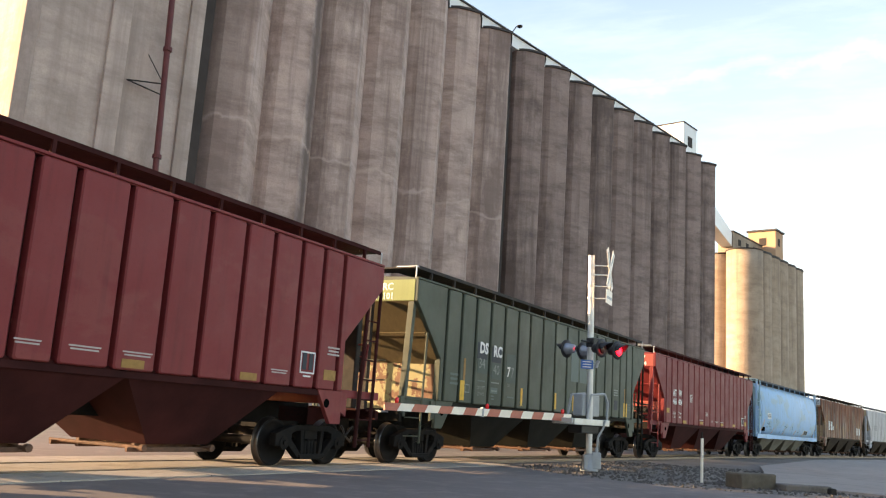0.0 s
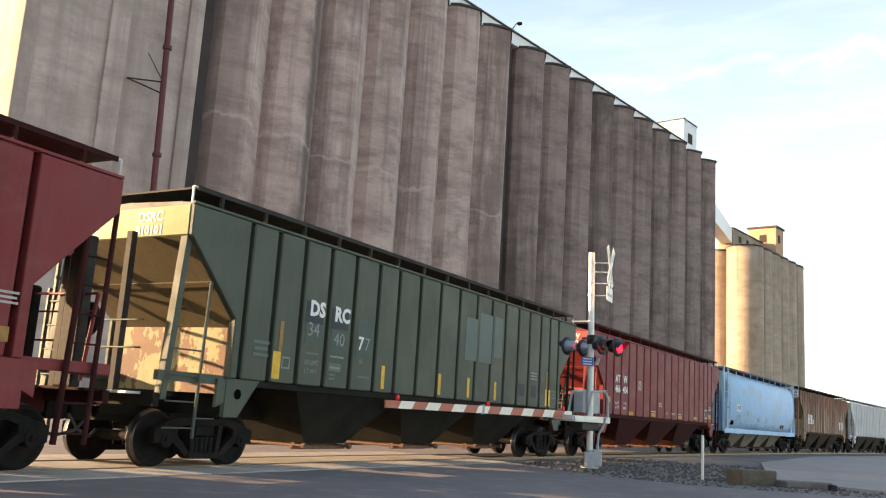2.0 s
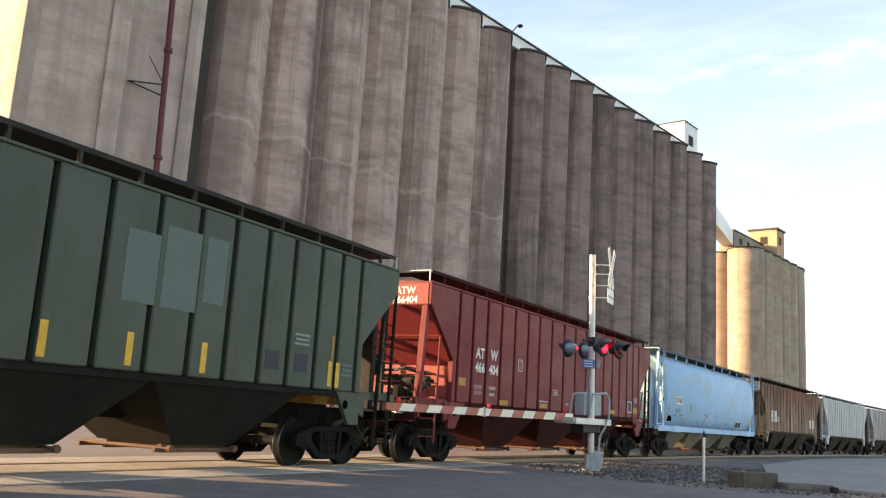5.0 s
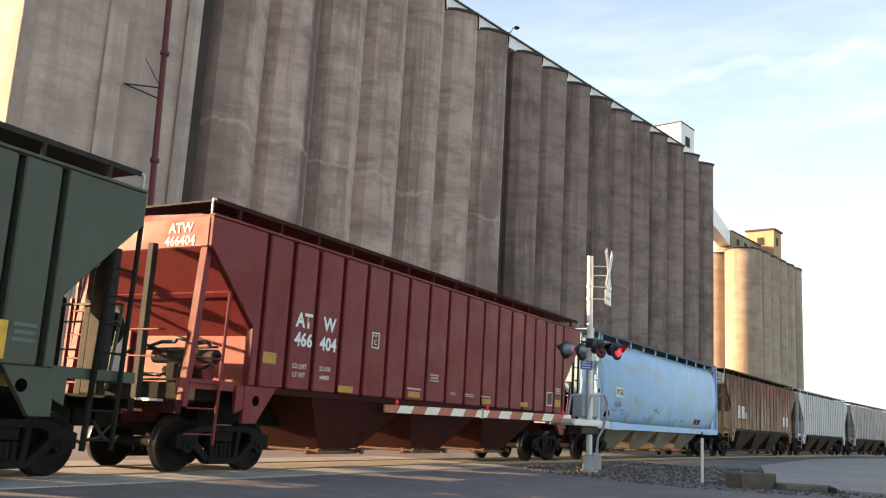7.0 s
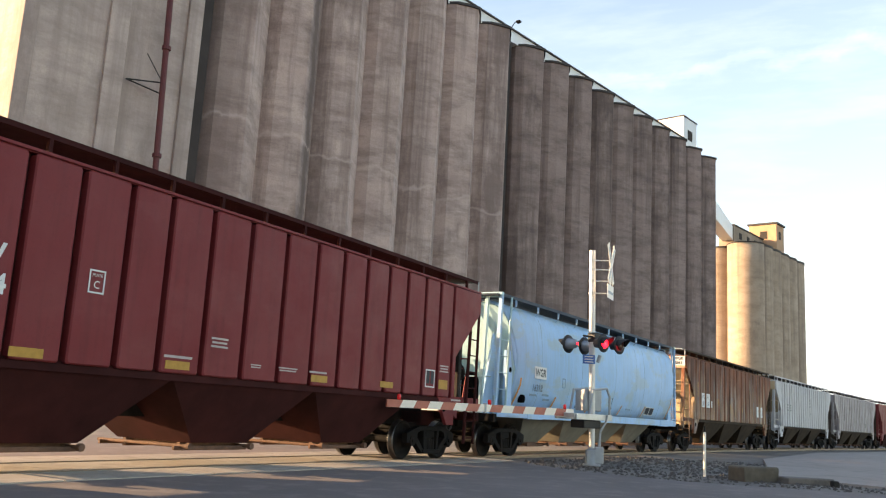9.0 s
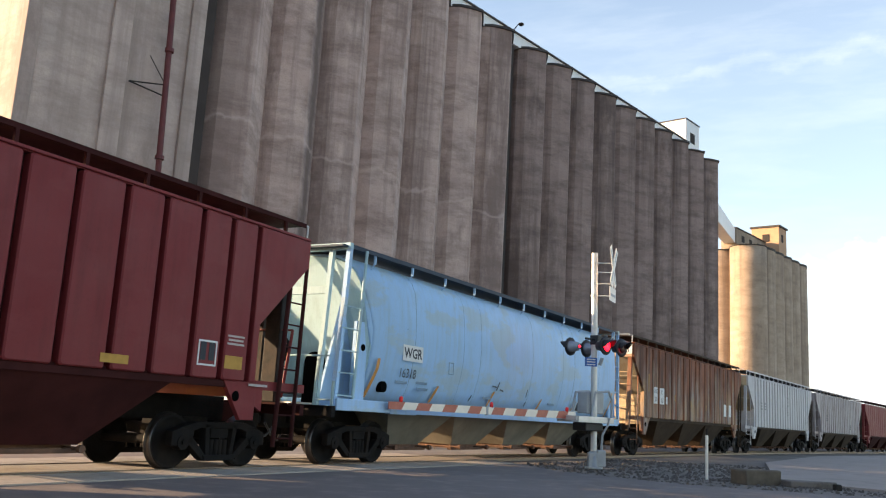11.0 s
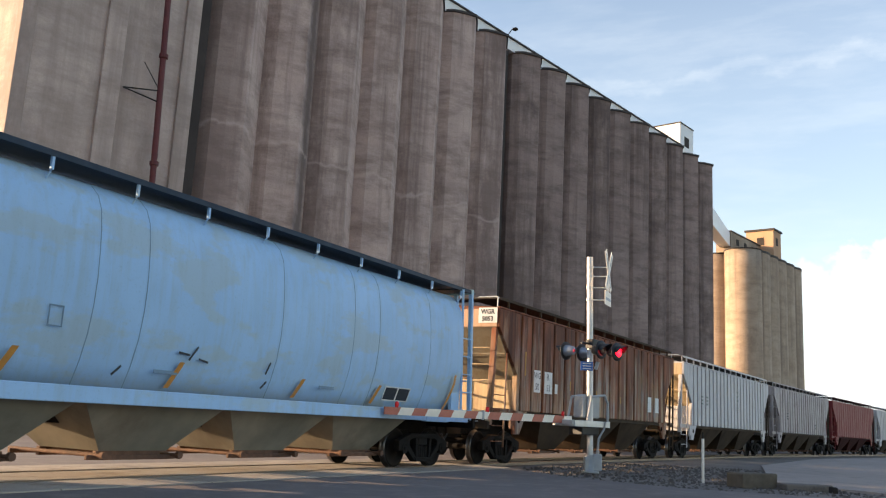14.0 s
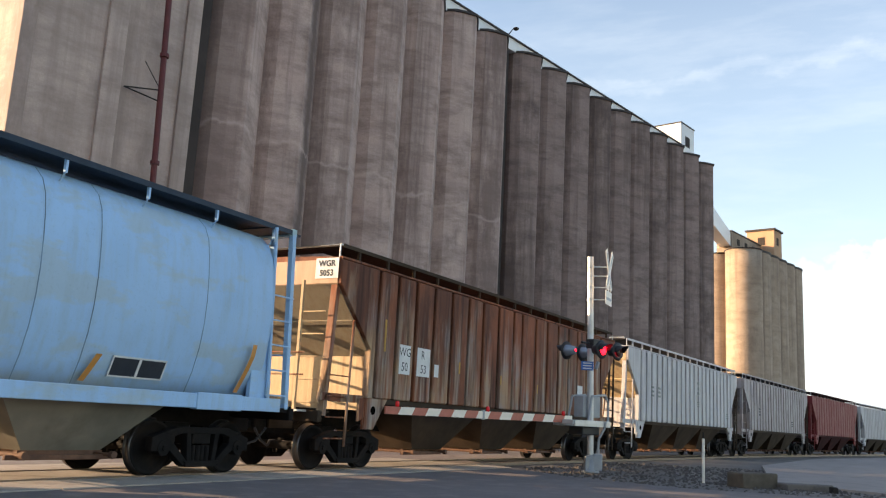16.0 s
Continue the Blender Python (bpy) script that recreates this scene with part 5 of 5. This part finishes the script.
box(bm, -0.55, 1.0, 0.16, 0.24, 1.20, 1.36, TURN, bev=0.01)
box(bm, 0.55, 1.05, -0.46, 0.20, 1.24, 1.36, TURN, bev=0.01)
part("counterweight_bracket", bm, M_MAST, signal, "pale grey arm bracket")
bm = box(B(), -0.25, 0.5, -0.36, 0.10, 0.98, 1.20, TURN, bev=0.03)
part("motor_box", bm, M_SIGNBLACK, signal, "dark motor housing under the bracket")
bm = box(B(), -0.30, -0.04, -0.445, -0.42, 1.56, 1.90, TURN, bev=0.008)
part("mechanism_door", bm, M_GALV, signal, "pale bolted cover plate")
# lights on a cross arm
FLASHERS = []       # (lamp unit, its pose, whether it is one of the pair that lights first)


def flasher(head, m, r, first, lit):
    """A round lamp unit with a lit and a dark red face, which turns over as the signal flashes."""
    bm = lathe(B(), [(r * 0.25, -0.22 * r), (r * 0.8, -0.16 * r), (r, -0.05 * r), (r, 0.05 * r), (r * 0.8, 0.16 * r), (r * 0.25, 0.22 * r)], None, 20)
    unit = part("lens", bm, lit, head, "red lens", m @ pose(0, 0, 0.03))
    unit.data.materials.append(M_LENS)
    for f in unit.data.polygons:
        f.material_index = 0 if f.center.z > 0 else 1
    FLASHERS.append((unit, m @ pose(0, 0, 0.03), first))


bm = B()
tube(bm, ARM * -0.48 + Vector((0, 0, 3.44)), ARM * 0.48 + Vector((0, 0, 3.44)), 0.03, 8)
box(bm, -0.13, 0.13, -0.13, 0.13, 3.30, 3.56, TURN, bev=0.02)
part("light_arm", bm, M_SIGNBLACK, signal)
for side in (1, -1):
    for k in (-1, 1):
        c = ARM * (0.36 * k) + NRM * (0.58 if side > 0 else -0.62) + Vector((0, 0, 3.24))
        m = Matrix.Translation(c) @ (NRM * side).to_track_quat("Z", "Y").to_matrix().to_4x4()
        dark = side > 0
        head = part("light_head", lathe(B(), [(0.06, -0.30), (0.12, -0.26), (0.15, -0.06), (0.17, 0.0)], m, 20), M_SIGNBLACK if dark else M_GLASSY, signal, "round signal light")
        part("backing_disc", lathe(B(), [(0.25, -0.02), (0.25, 0.0), (0.17, 0.005)], m, 28), M_SIGNBLACK, head)
        flasher(head, m, 0.145, k > 0, M_RED_ON)
        hood = B()
        a, b = [], []
        for i in range(11):
            t = radians(-10 + 200 * i / 10)
            a.append(hood.verts.new(m @ Vector((0.16 * math.cos(t), 0.16 * math.sin(t), 0.0))))
            b.append(hood.verts.new(m @ Vector((0.15 * math.cos(t), 0.15 * math.sin(t), 0.12 + 0.2 * max(0, math.sin(t))))))
        for i in range(10):
            hood.faces.new((a[i], a[i + 1], b[i + 1], b[i]))
        part("hood", hood, M_SIGNBLACK, head)
        if side < 0:
            flasher(head, m @ pose(0.02, 0, -0.31, 180), 0.042, k > 0, M_RED_ON)
bm = box(B(), -0.17, 0.17, -0.012, 0.012, -0.12, 0.12, pose(-0.16, -0.14, 2.82, 0, 0, 8), bev=0.005)
part("blue_sign", bm, M_BLUESIGN, signal, "small blue notice plate")
for k in range(3):
    bm = box(B(), -0.12, 0.12, -0.003, 0.003, -0.012, 0.012, pose(-0.16, -0.157, 2.89 - 0.07 * k, 0, 0, 8))
    part("sign_line", bm, M_LETTER, signal)
part("conduit", tube(B(), (0.10, -0.02, 2.75), (0.16, -0.04, 2.95), 0.05, 8), M_GREY, signal)
# crossbuck
XN = Vector((math.sin(radians(114)), math.cos(radians(114)), 0))
XC = Vector((0.40, -0.08, 5.48))
xm = Matrix.Translation(XC) @ pose(0, 0, 0, 0, 0, math.degrees(math.atan2(XN.y, XN.x)) + 90)
for a, off in ((58, 0.0), (-58, 0.022)):
    bm = box(B(), -0.62, 0.62, -0.008, 0.008, -0.115, 0.115, xm @ pose(0, -off, 0, 0, a, 0), bev=0.003)
    blade = part("crossbuck_blade", bm, M_ARMWHITE, signal, "white crossbuck blade")
    for x0, x1 in ((-0.52, -0.16), (0.16, 0.52)):
        part("letter_bar", box(B(), x0, x1, -0.002, 0.002, -0.03, 0.03, xm @ pose(0, -off - 0.011, 0, 0, a, 0)), M_GREY, blade)
bm = box(B(), -0.36, 0.36, -0.006, 0.006, -0.19, 0.19, xm @ pose(0, 0, -0.78), bev=0.003)
box(bm, -0.06, 0.06, -0.006, 0.006, 0, 0.3, xm @ pose(0, 0, -0.62))
plate = part("track_count_plate", bm, M_ARMWHITE, signal, "white plate under the crossbuck")
part("letter_bar", box(B(), -0.28, 0.28, -0.002, 0.002, -0.035, 0.035, xm @ pose(0, -0.01, -0.80)), M_GREY, plate)
for z in (5.58, 5.32, 5.0, 4.66):
    part("crossbuck_bracket", tube(B(), (-0.08, 0, z), (XC.x - 0.03, XC.y, z), 0.018, 6), M_GALV, signal)
    part("mast_band", tube(B(), (-0.09, 0.01, z - 0.03), (-0.09, 0.01, z + 0.03), 0.098, 14), M_GALV, signal)

# gate arm
gate = tagged(new("gate_arm"), "lowered red and white striped crossing gate arm with red lamps", "gate arm")
TIP, ROOT = Vector((-1.056, 19.471, 1.29)), Vector((3.685, 23.918, 1.335))
gate.matrix_basis = Matrix.Translation(ROOT) @ pose(0, 0, 0, 0, math.degrees(math.atan2(ROOT.z - TIP.z, (TIP - ROOT).xy.length)), arm_turn)
LEN = (TIP - ROOT).length
edges = [0.0, 0.35]
n = 15
for k in range(1, n + 1):
    edges.append(0.35 + (LEN - 0.35) * k / n)
for k in range(len(edges) - 1):
    x0, x1 = edges[k] + 0.001, edges[k + 1] - 0.001
    hh0, hh1 = 0.095 - 0.012 * x0 / LEN, 0.095 - 0.012 * x1 / LEN
    lean = 0.10 if k < len(edges) - 2 else 0.0
    lean0 = 0.10 if k > 0 else 0.0
    red_stripe = k % 2 == 1
    bm = prism(B(), [(x0 + lean0 / 2, -hh0), (x1 + lean / 2, -hh1), (x1 - lean / 2, hh1), (x0 - lean0 / 2, hh0)], -0.022, 0.022)
    part("stripe", bm, M_ARMRED if red_stripe else M_ARMWHITE, gate, "red band" if red_stripe else "white band")
for x, lit in ((0.35, True), (LEN * 0.5, False), (LEN - 0.35, True)):
    lampb = part("arm_lamp", lathe(B(), [(0.03, 0.08), (0.04, 0.10), (0.045, 0.15), (0.04, 0.19), (0.02, 0.21)], Matrix.Translation((x, 0, 0)), 14), M_RED_DIM, gate, "small red arm lamp")
part("arm_joint", box(B(), LEN * 0.52, LEN * 0.53, -0.03, 0.03, -0.11, 0.12), M_GREY, gate)

# ---- beside the track ----
stake = tagged(new("marker_post"), "thin white marker post in the gravel", "post")
stake.location = (6.938, 23.045, -0.1)
part("post", tube(B(), (0, 0, 0), (0, 0, 1.12), 0.036, 10), M_ARMWHITE, stake)
part("post_tip", tube(B(), (0, 0, 1.12), (0, 0, 1.28), 0.02, 8), M_STEEL, stake)


def block(name, label, x, y, lx, ly, lz, turn, material):
    bm = box(B(), -lx / 2, lx / 2, -ly / 2, ly / 2, 0, lz, bev=0.04)
    for v in bm.verts:
        v.co += noise.noise_vector(v.co * 3 + Vector((x, y, 0))) * 0.03
    ob = part(name, bm, material, None, "", pose(x, y, -0.1, 0, 0, turn))
    tagged(ob, label, "block")


M_BLOCK = plain("weathered_concrete_block", (0.15, 0.12, 0.09), 0.9, 0.0, 0.35, 4.0, (0.08, 0.065, 0.05))
block("concrete_block", "weathered brown concrete block half sunk in gravel", 7.8, 22.0, 1.05, 0.6, 0.38, 22, M_BLOCK)
block("concrete_slab", "low grey concrete slab lying in the gravel", 9.05, 21.95, 1.3, 0.5, 0.18, 15, M_DIRT)
block("dark_stone", "small dark lump of stone at the kerb", 9.5, 21.35, 0.18, 0.16, 0.18, 10, M_STEEL)
bm = B()
pts = [(9.1, 24.6), (9.9, 22.6), (11.6, 20.6), (40, 14), (110, 60), (95, 130), (58, 103), (24.2, 57.0), (13.9, 38.0), (10.6, 28.5)]
top = [bm.verts.new((x, y, -0.022)) for x, y in pts]
low = [bm.verts.new((x, y, -0.2)) for x, y in pts]
bm.faces.new(top)
for i in range(len(pts)):
    bm.faces.new((top[i], low[i], low[(i + 1) % len(pts)], top[(i + 1) % len(pts)]))
bmesh.ops.recalc_face_normals(bm, faces=bm.faces)
tagged(part("pavement", bm, M_APRON), "pale worn concrete apron beside the gravel", "pavement", kind="structure")


def scatter_stones(count, seed):
    """Loose stones on the gravel between road, track and apron."""
    rnd = random.Random(seed)
    verts, faces = [], []
    while count:
        x, y = rnd.uniform(2.6, 16.0), rnd.uniform(19.0, 34.0)
        # keep to the gravel: right of the road's edge and in front of the rails
        d = math.hypot(x - ARC_X, y - ARC_Y)
        if d > ARC - 0.1 or (y < 21.8 and y < 21.8 - (x - 3.2) * 0.9) or y < 19.7:
            continue
        count -= 1
        r = rnd.choice((0.02, 0.025, 0.03, 0.045)) * rnd.uniform(0.7, 1.3)
        b = len(verts)
        z = -0.085 if d < ARC - 1.0 else -0.085 + (d - ARC + 1.0) * 0.02
        a0 = rnd.uniform(0, 6.3)
        for k in range(5):
            a = a0 + k * 1.2566 + rnd.uniform(-0.3, 0.3)
            verts.append((x + r * 1.3 * math.cos(a), y + r * 1.3 * math.sin(a), z - 0.01))
        for k in range(3):
            a = a0 + k * 2.09 + rnd.uniform(-0.4, 0.4)
            verts.append((x + r * 0.6 * math.cos(a), y + r * 0.6 * math.sin(a), z + r * rnd.uniform(0.7, 1.2)))
        faces += [(b + 5, b + 6, b + 7), (b, b + 1, b + 5), (b + 1, b + 6, b + 5), (b + 1, b + 2, b + 6), (b + 2, b + 3, b + 6), (b + 3, b + 7, b + 6), (b + 3, b + 4, b + 7), (b + 4, b, b + 7), (b, b + 5, b + 7)]
    me = bpy.data.meshes.new("gravel")
    me.from_pydata(verts, [], faces)
    me.materials.append(M_STONE)
    tagged(new("gravel", me), "scattered grey loose gravel stones by the track", "gravel", kind="stuff")


scatter_stones(4200, 4)


def grass(count, seed, spots):
    rnd = random.Random(seed)
    verts, faces = [], []
    for _ in range(count):
        cx, cy, spread = rnd.choice(spots)
        x, y = rnd.gauss(cx, spread), rnd.gauss(cy, spread)
        h, a = rnd.uniform(0.15, 0.5), rnd.uniform(0, 6.3)
        dx, dy = 0.012 * math.cos(a), 0.012 * math.sin(a)
        lx, ly = rnd.gauss(0, 0.12), rnd.gauss(0, 0.12)
        b = len(verts)
        verts += [(x - dx, y - dy, -0.1), (x + dx, y + dy, -0.1), (x + lx * 0.5 + dx * 0.7, y + ly * 0.5 + dy * 0.7, h * 0.6 - 0.1), (x + lx * 0.5 - dx * 0.7, y + ly * 0.5 - dy * 0.7, h * 0.6 - 0.1), (x + lx, y + ly, h - 0.1)]
        faces += [(b, b + 1, b + 2, b + 3), (b + 3, b + 2, b + 4)]
    me = bpy.data.meshes.new("dry_grass")
    me.from_pydata(verts, [], faces)
    me.materials.append(M_GRASS)
    tagged(new("dry_grass", me), "tufts of dry tan grass beyond the track", "grass", kind="stuff")


GRASS_SPOTS = []
for k in range(14):
    gx, gy, _ = on_track(17.5 + k * 2.3, 6.4 + (k * 37 % 5) * 0.5)
    GRASS_SPOTS.append((gx, gy, 0.35))
grass(1500, 7, GRASS_SPOTS)

# ---- sky: thin high clouds far behind everything ----
m, nt, b = nodes_of("high_cloud")
v = coords(nt, False)
sep = nt.nodes.new("ShaderNodeSeparateXYZ")
nt.links.new(v, sep.inputs[0])


def calc(op, a, c):
    n = nt.nodes.new("ShaderNodeMath")
    n.operation = op
    for sock, val in zip(n.inputs, (a, c)):
        if isinstance(val, (int, float)):
            sock.default_value = val
        else:
            nt.links.new(val, sock)
    return n.outputs[0]


# one long feathered streak that climbs slightly, fainter wisps above and below it
wander = ramp(nt, noise_tex(nt, v, 0.004, 6, 0.6), 0.2, 0.8, -60, 60)
height = calc("ADD", calc("SUBTRACT", sep.outputs["Z"], calc("MULTIPLY", sep.outputs["X"], 0.047)), wander)
band = ramp(nt, calc("ABSOLUTE", calc("SUBTRACT", height, 1028), 0), 8, 62, 1.0, 0.0)
wisp = noise_tex(nt, v, 0.0045, 8, 0.62, (0.45, 1, 2.2))
streak = calc("MULTIPLY", band, ramp(nt, wisp, 0.32, 0.62, 0.12, 0.42))
veil = ramp(nt, wisp, 0.45, 0.85, 0.15, 0.38)
# piled cloud low on the side away from the silos, haze towards the ground
puff = noise_tex(nt, v, 0.0052, 9, 0.58)
heap_top = calc("ADD", sep.outputs["Z"], ramp(nt, puff, 0.25, 0.75, 150, -150))
heap = calc("MULTIPLY", ramp(nt, heap_top, 470, 415), ramp(nt, calc("ADD", sep.outputs["X"], ramp(nt, puff, 0.25, 0.75, -110, 110)), -70, 30))
haze = ramp(nt, sep.outputs["Z"], 480, 40, 0.0, 0.7)
thick = calc("MAXIMUM", calc("MAXIMUM", streak, veil), calc("MAXIMUM", calc("MULTIPLY", heap, 0.92), haze))
edge_fade = nt.nodes.new("ShaderNodeMath")
edge_fade.operation = "MULTIPLY"
nt.links.new(thick, edge_fade.inputs[0])
nt.links.new(ramp(nt, sep.outputs["Z"], 1500, 1150), edge_fade.inputs[1])
em = nt.nodes.new("ShaderNodeEmission")
em.inputs[0].default_value, em.inputs[1].default_value = (0.89, 0.99, 1.0, 1), 0.56
tr = nt.nodes.new("ShaderNodeBsdfTransparent")
ms = nt.nodes.new("ShaderNodeMixShader")
nt.links.new(edge_fade.outputs[0], ms.inputs[0])
nt.links.new(tr.outputs[0], ms.inputs[1])
nt.links.new(em.outputs[0], ms.inputs[2])
nt.links.new(ms.outputs[0], nt.nodes["Material Output"].inputs["Surface"])
bm = B()
vs = [bm.verts.new(p) for p in ((-1500, 0, -100), (1500, 0, -100), (1500, 0, 1500), (-1500, 0, 1500))]
bm.faces.new(vs)
tagged(part("backdrop", bm, m, None, "", pose(950, 2300, 0, 0, 0, -22)), "thin white high clouds in a pale sky", "sky", kind="structure")


def motions():
    """The train rolls towards and past the camera; the wheels turn with it."""
    times = [16.0 * k / 32 for k in range(33)]
    turns = [16.0 * k / 96 for k in range(97)]

    def gone(t):
        return SPEED * t + GAIN * t * t / 2
    for unit, m, first in FLASHERS:
        turn = 180 if first else 0
        rows = [(0.0, m @ pose(0, 0, 0, 0, turn))]
        for k in range(27):
            # the flasher's beat drifts a little
            beat = 0.594 * k + (0.12 if k < 7 else 0.08) if k < 20 else 12.01 + 0.598 * (k - 20)
            for step in range(4):
                rows.append((beat + step * 0.033, m @ pose(0, 0, 0, 0, turn + 60 * step)))
            turn += 180
        rows.append((16.0, m @ pose(0, 0, 0, 0, turn)))
        walk(unit, rows)
    for thing, s0 in TRAIN:
        rows = []
        for t in times:
            s = s0 + LENGTHS[thing.name] / 2 - gone(t)
            rows.append((t, track_pose(s) @ Matrix.Translation((-LENGTHS[thing.name] / 2, 0, 0))))
        walk(thing, rows)
        for ob in thing.children_recursive:
            if ob.name.startswith("wheelset"):
                x = ob.location.x
                walk(ob, [(t, pose(x, 0, WHEEL_R, 0, -math.degrees(gone(t) / WHEEL_R), 0)) for t in turns])


motions()
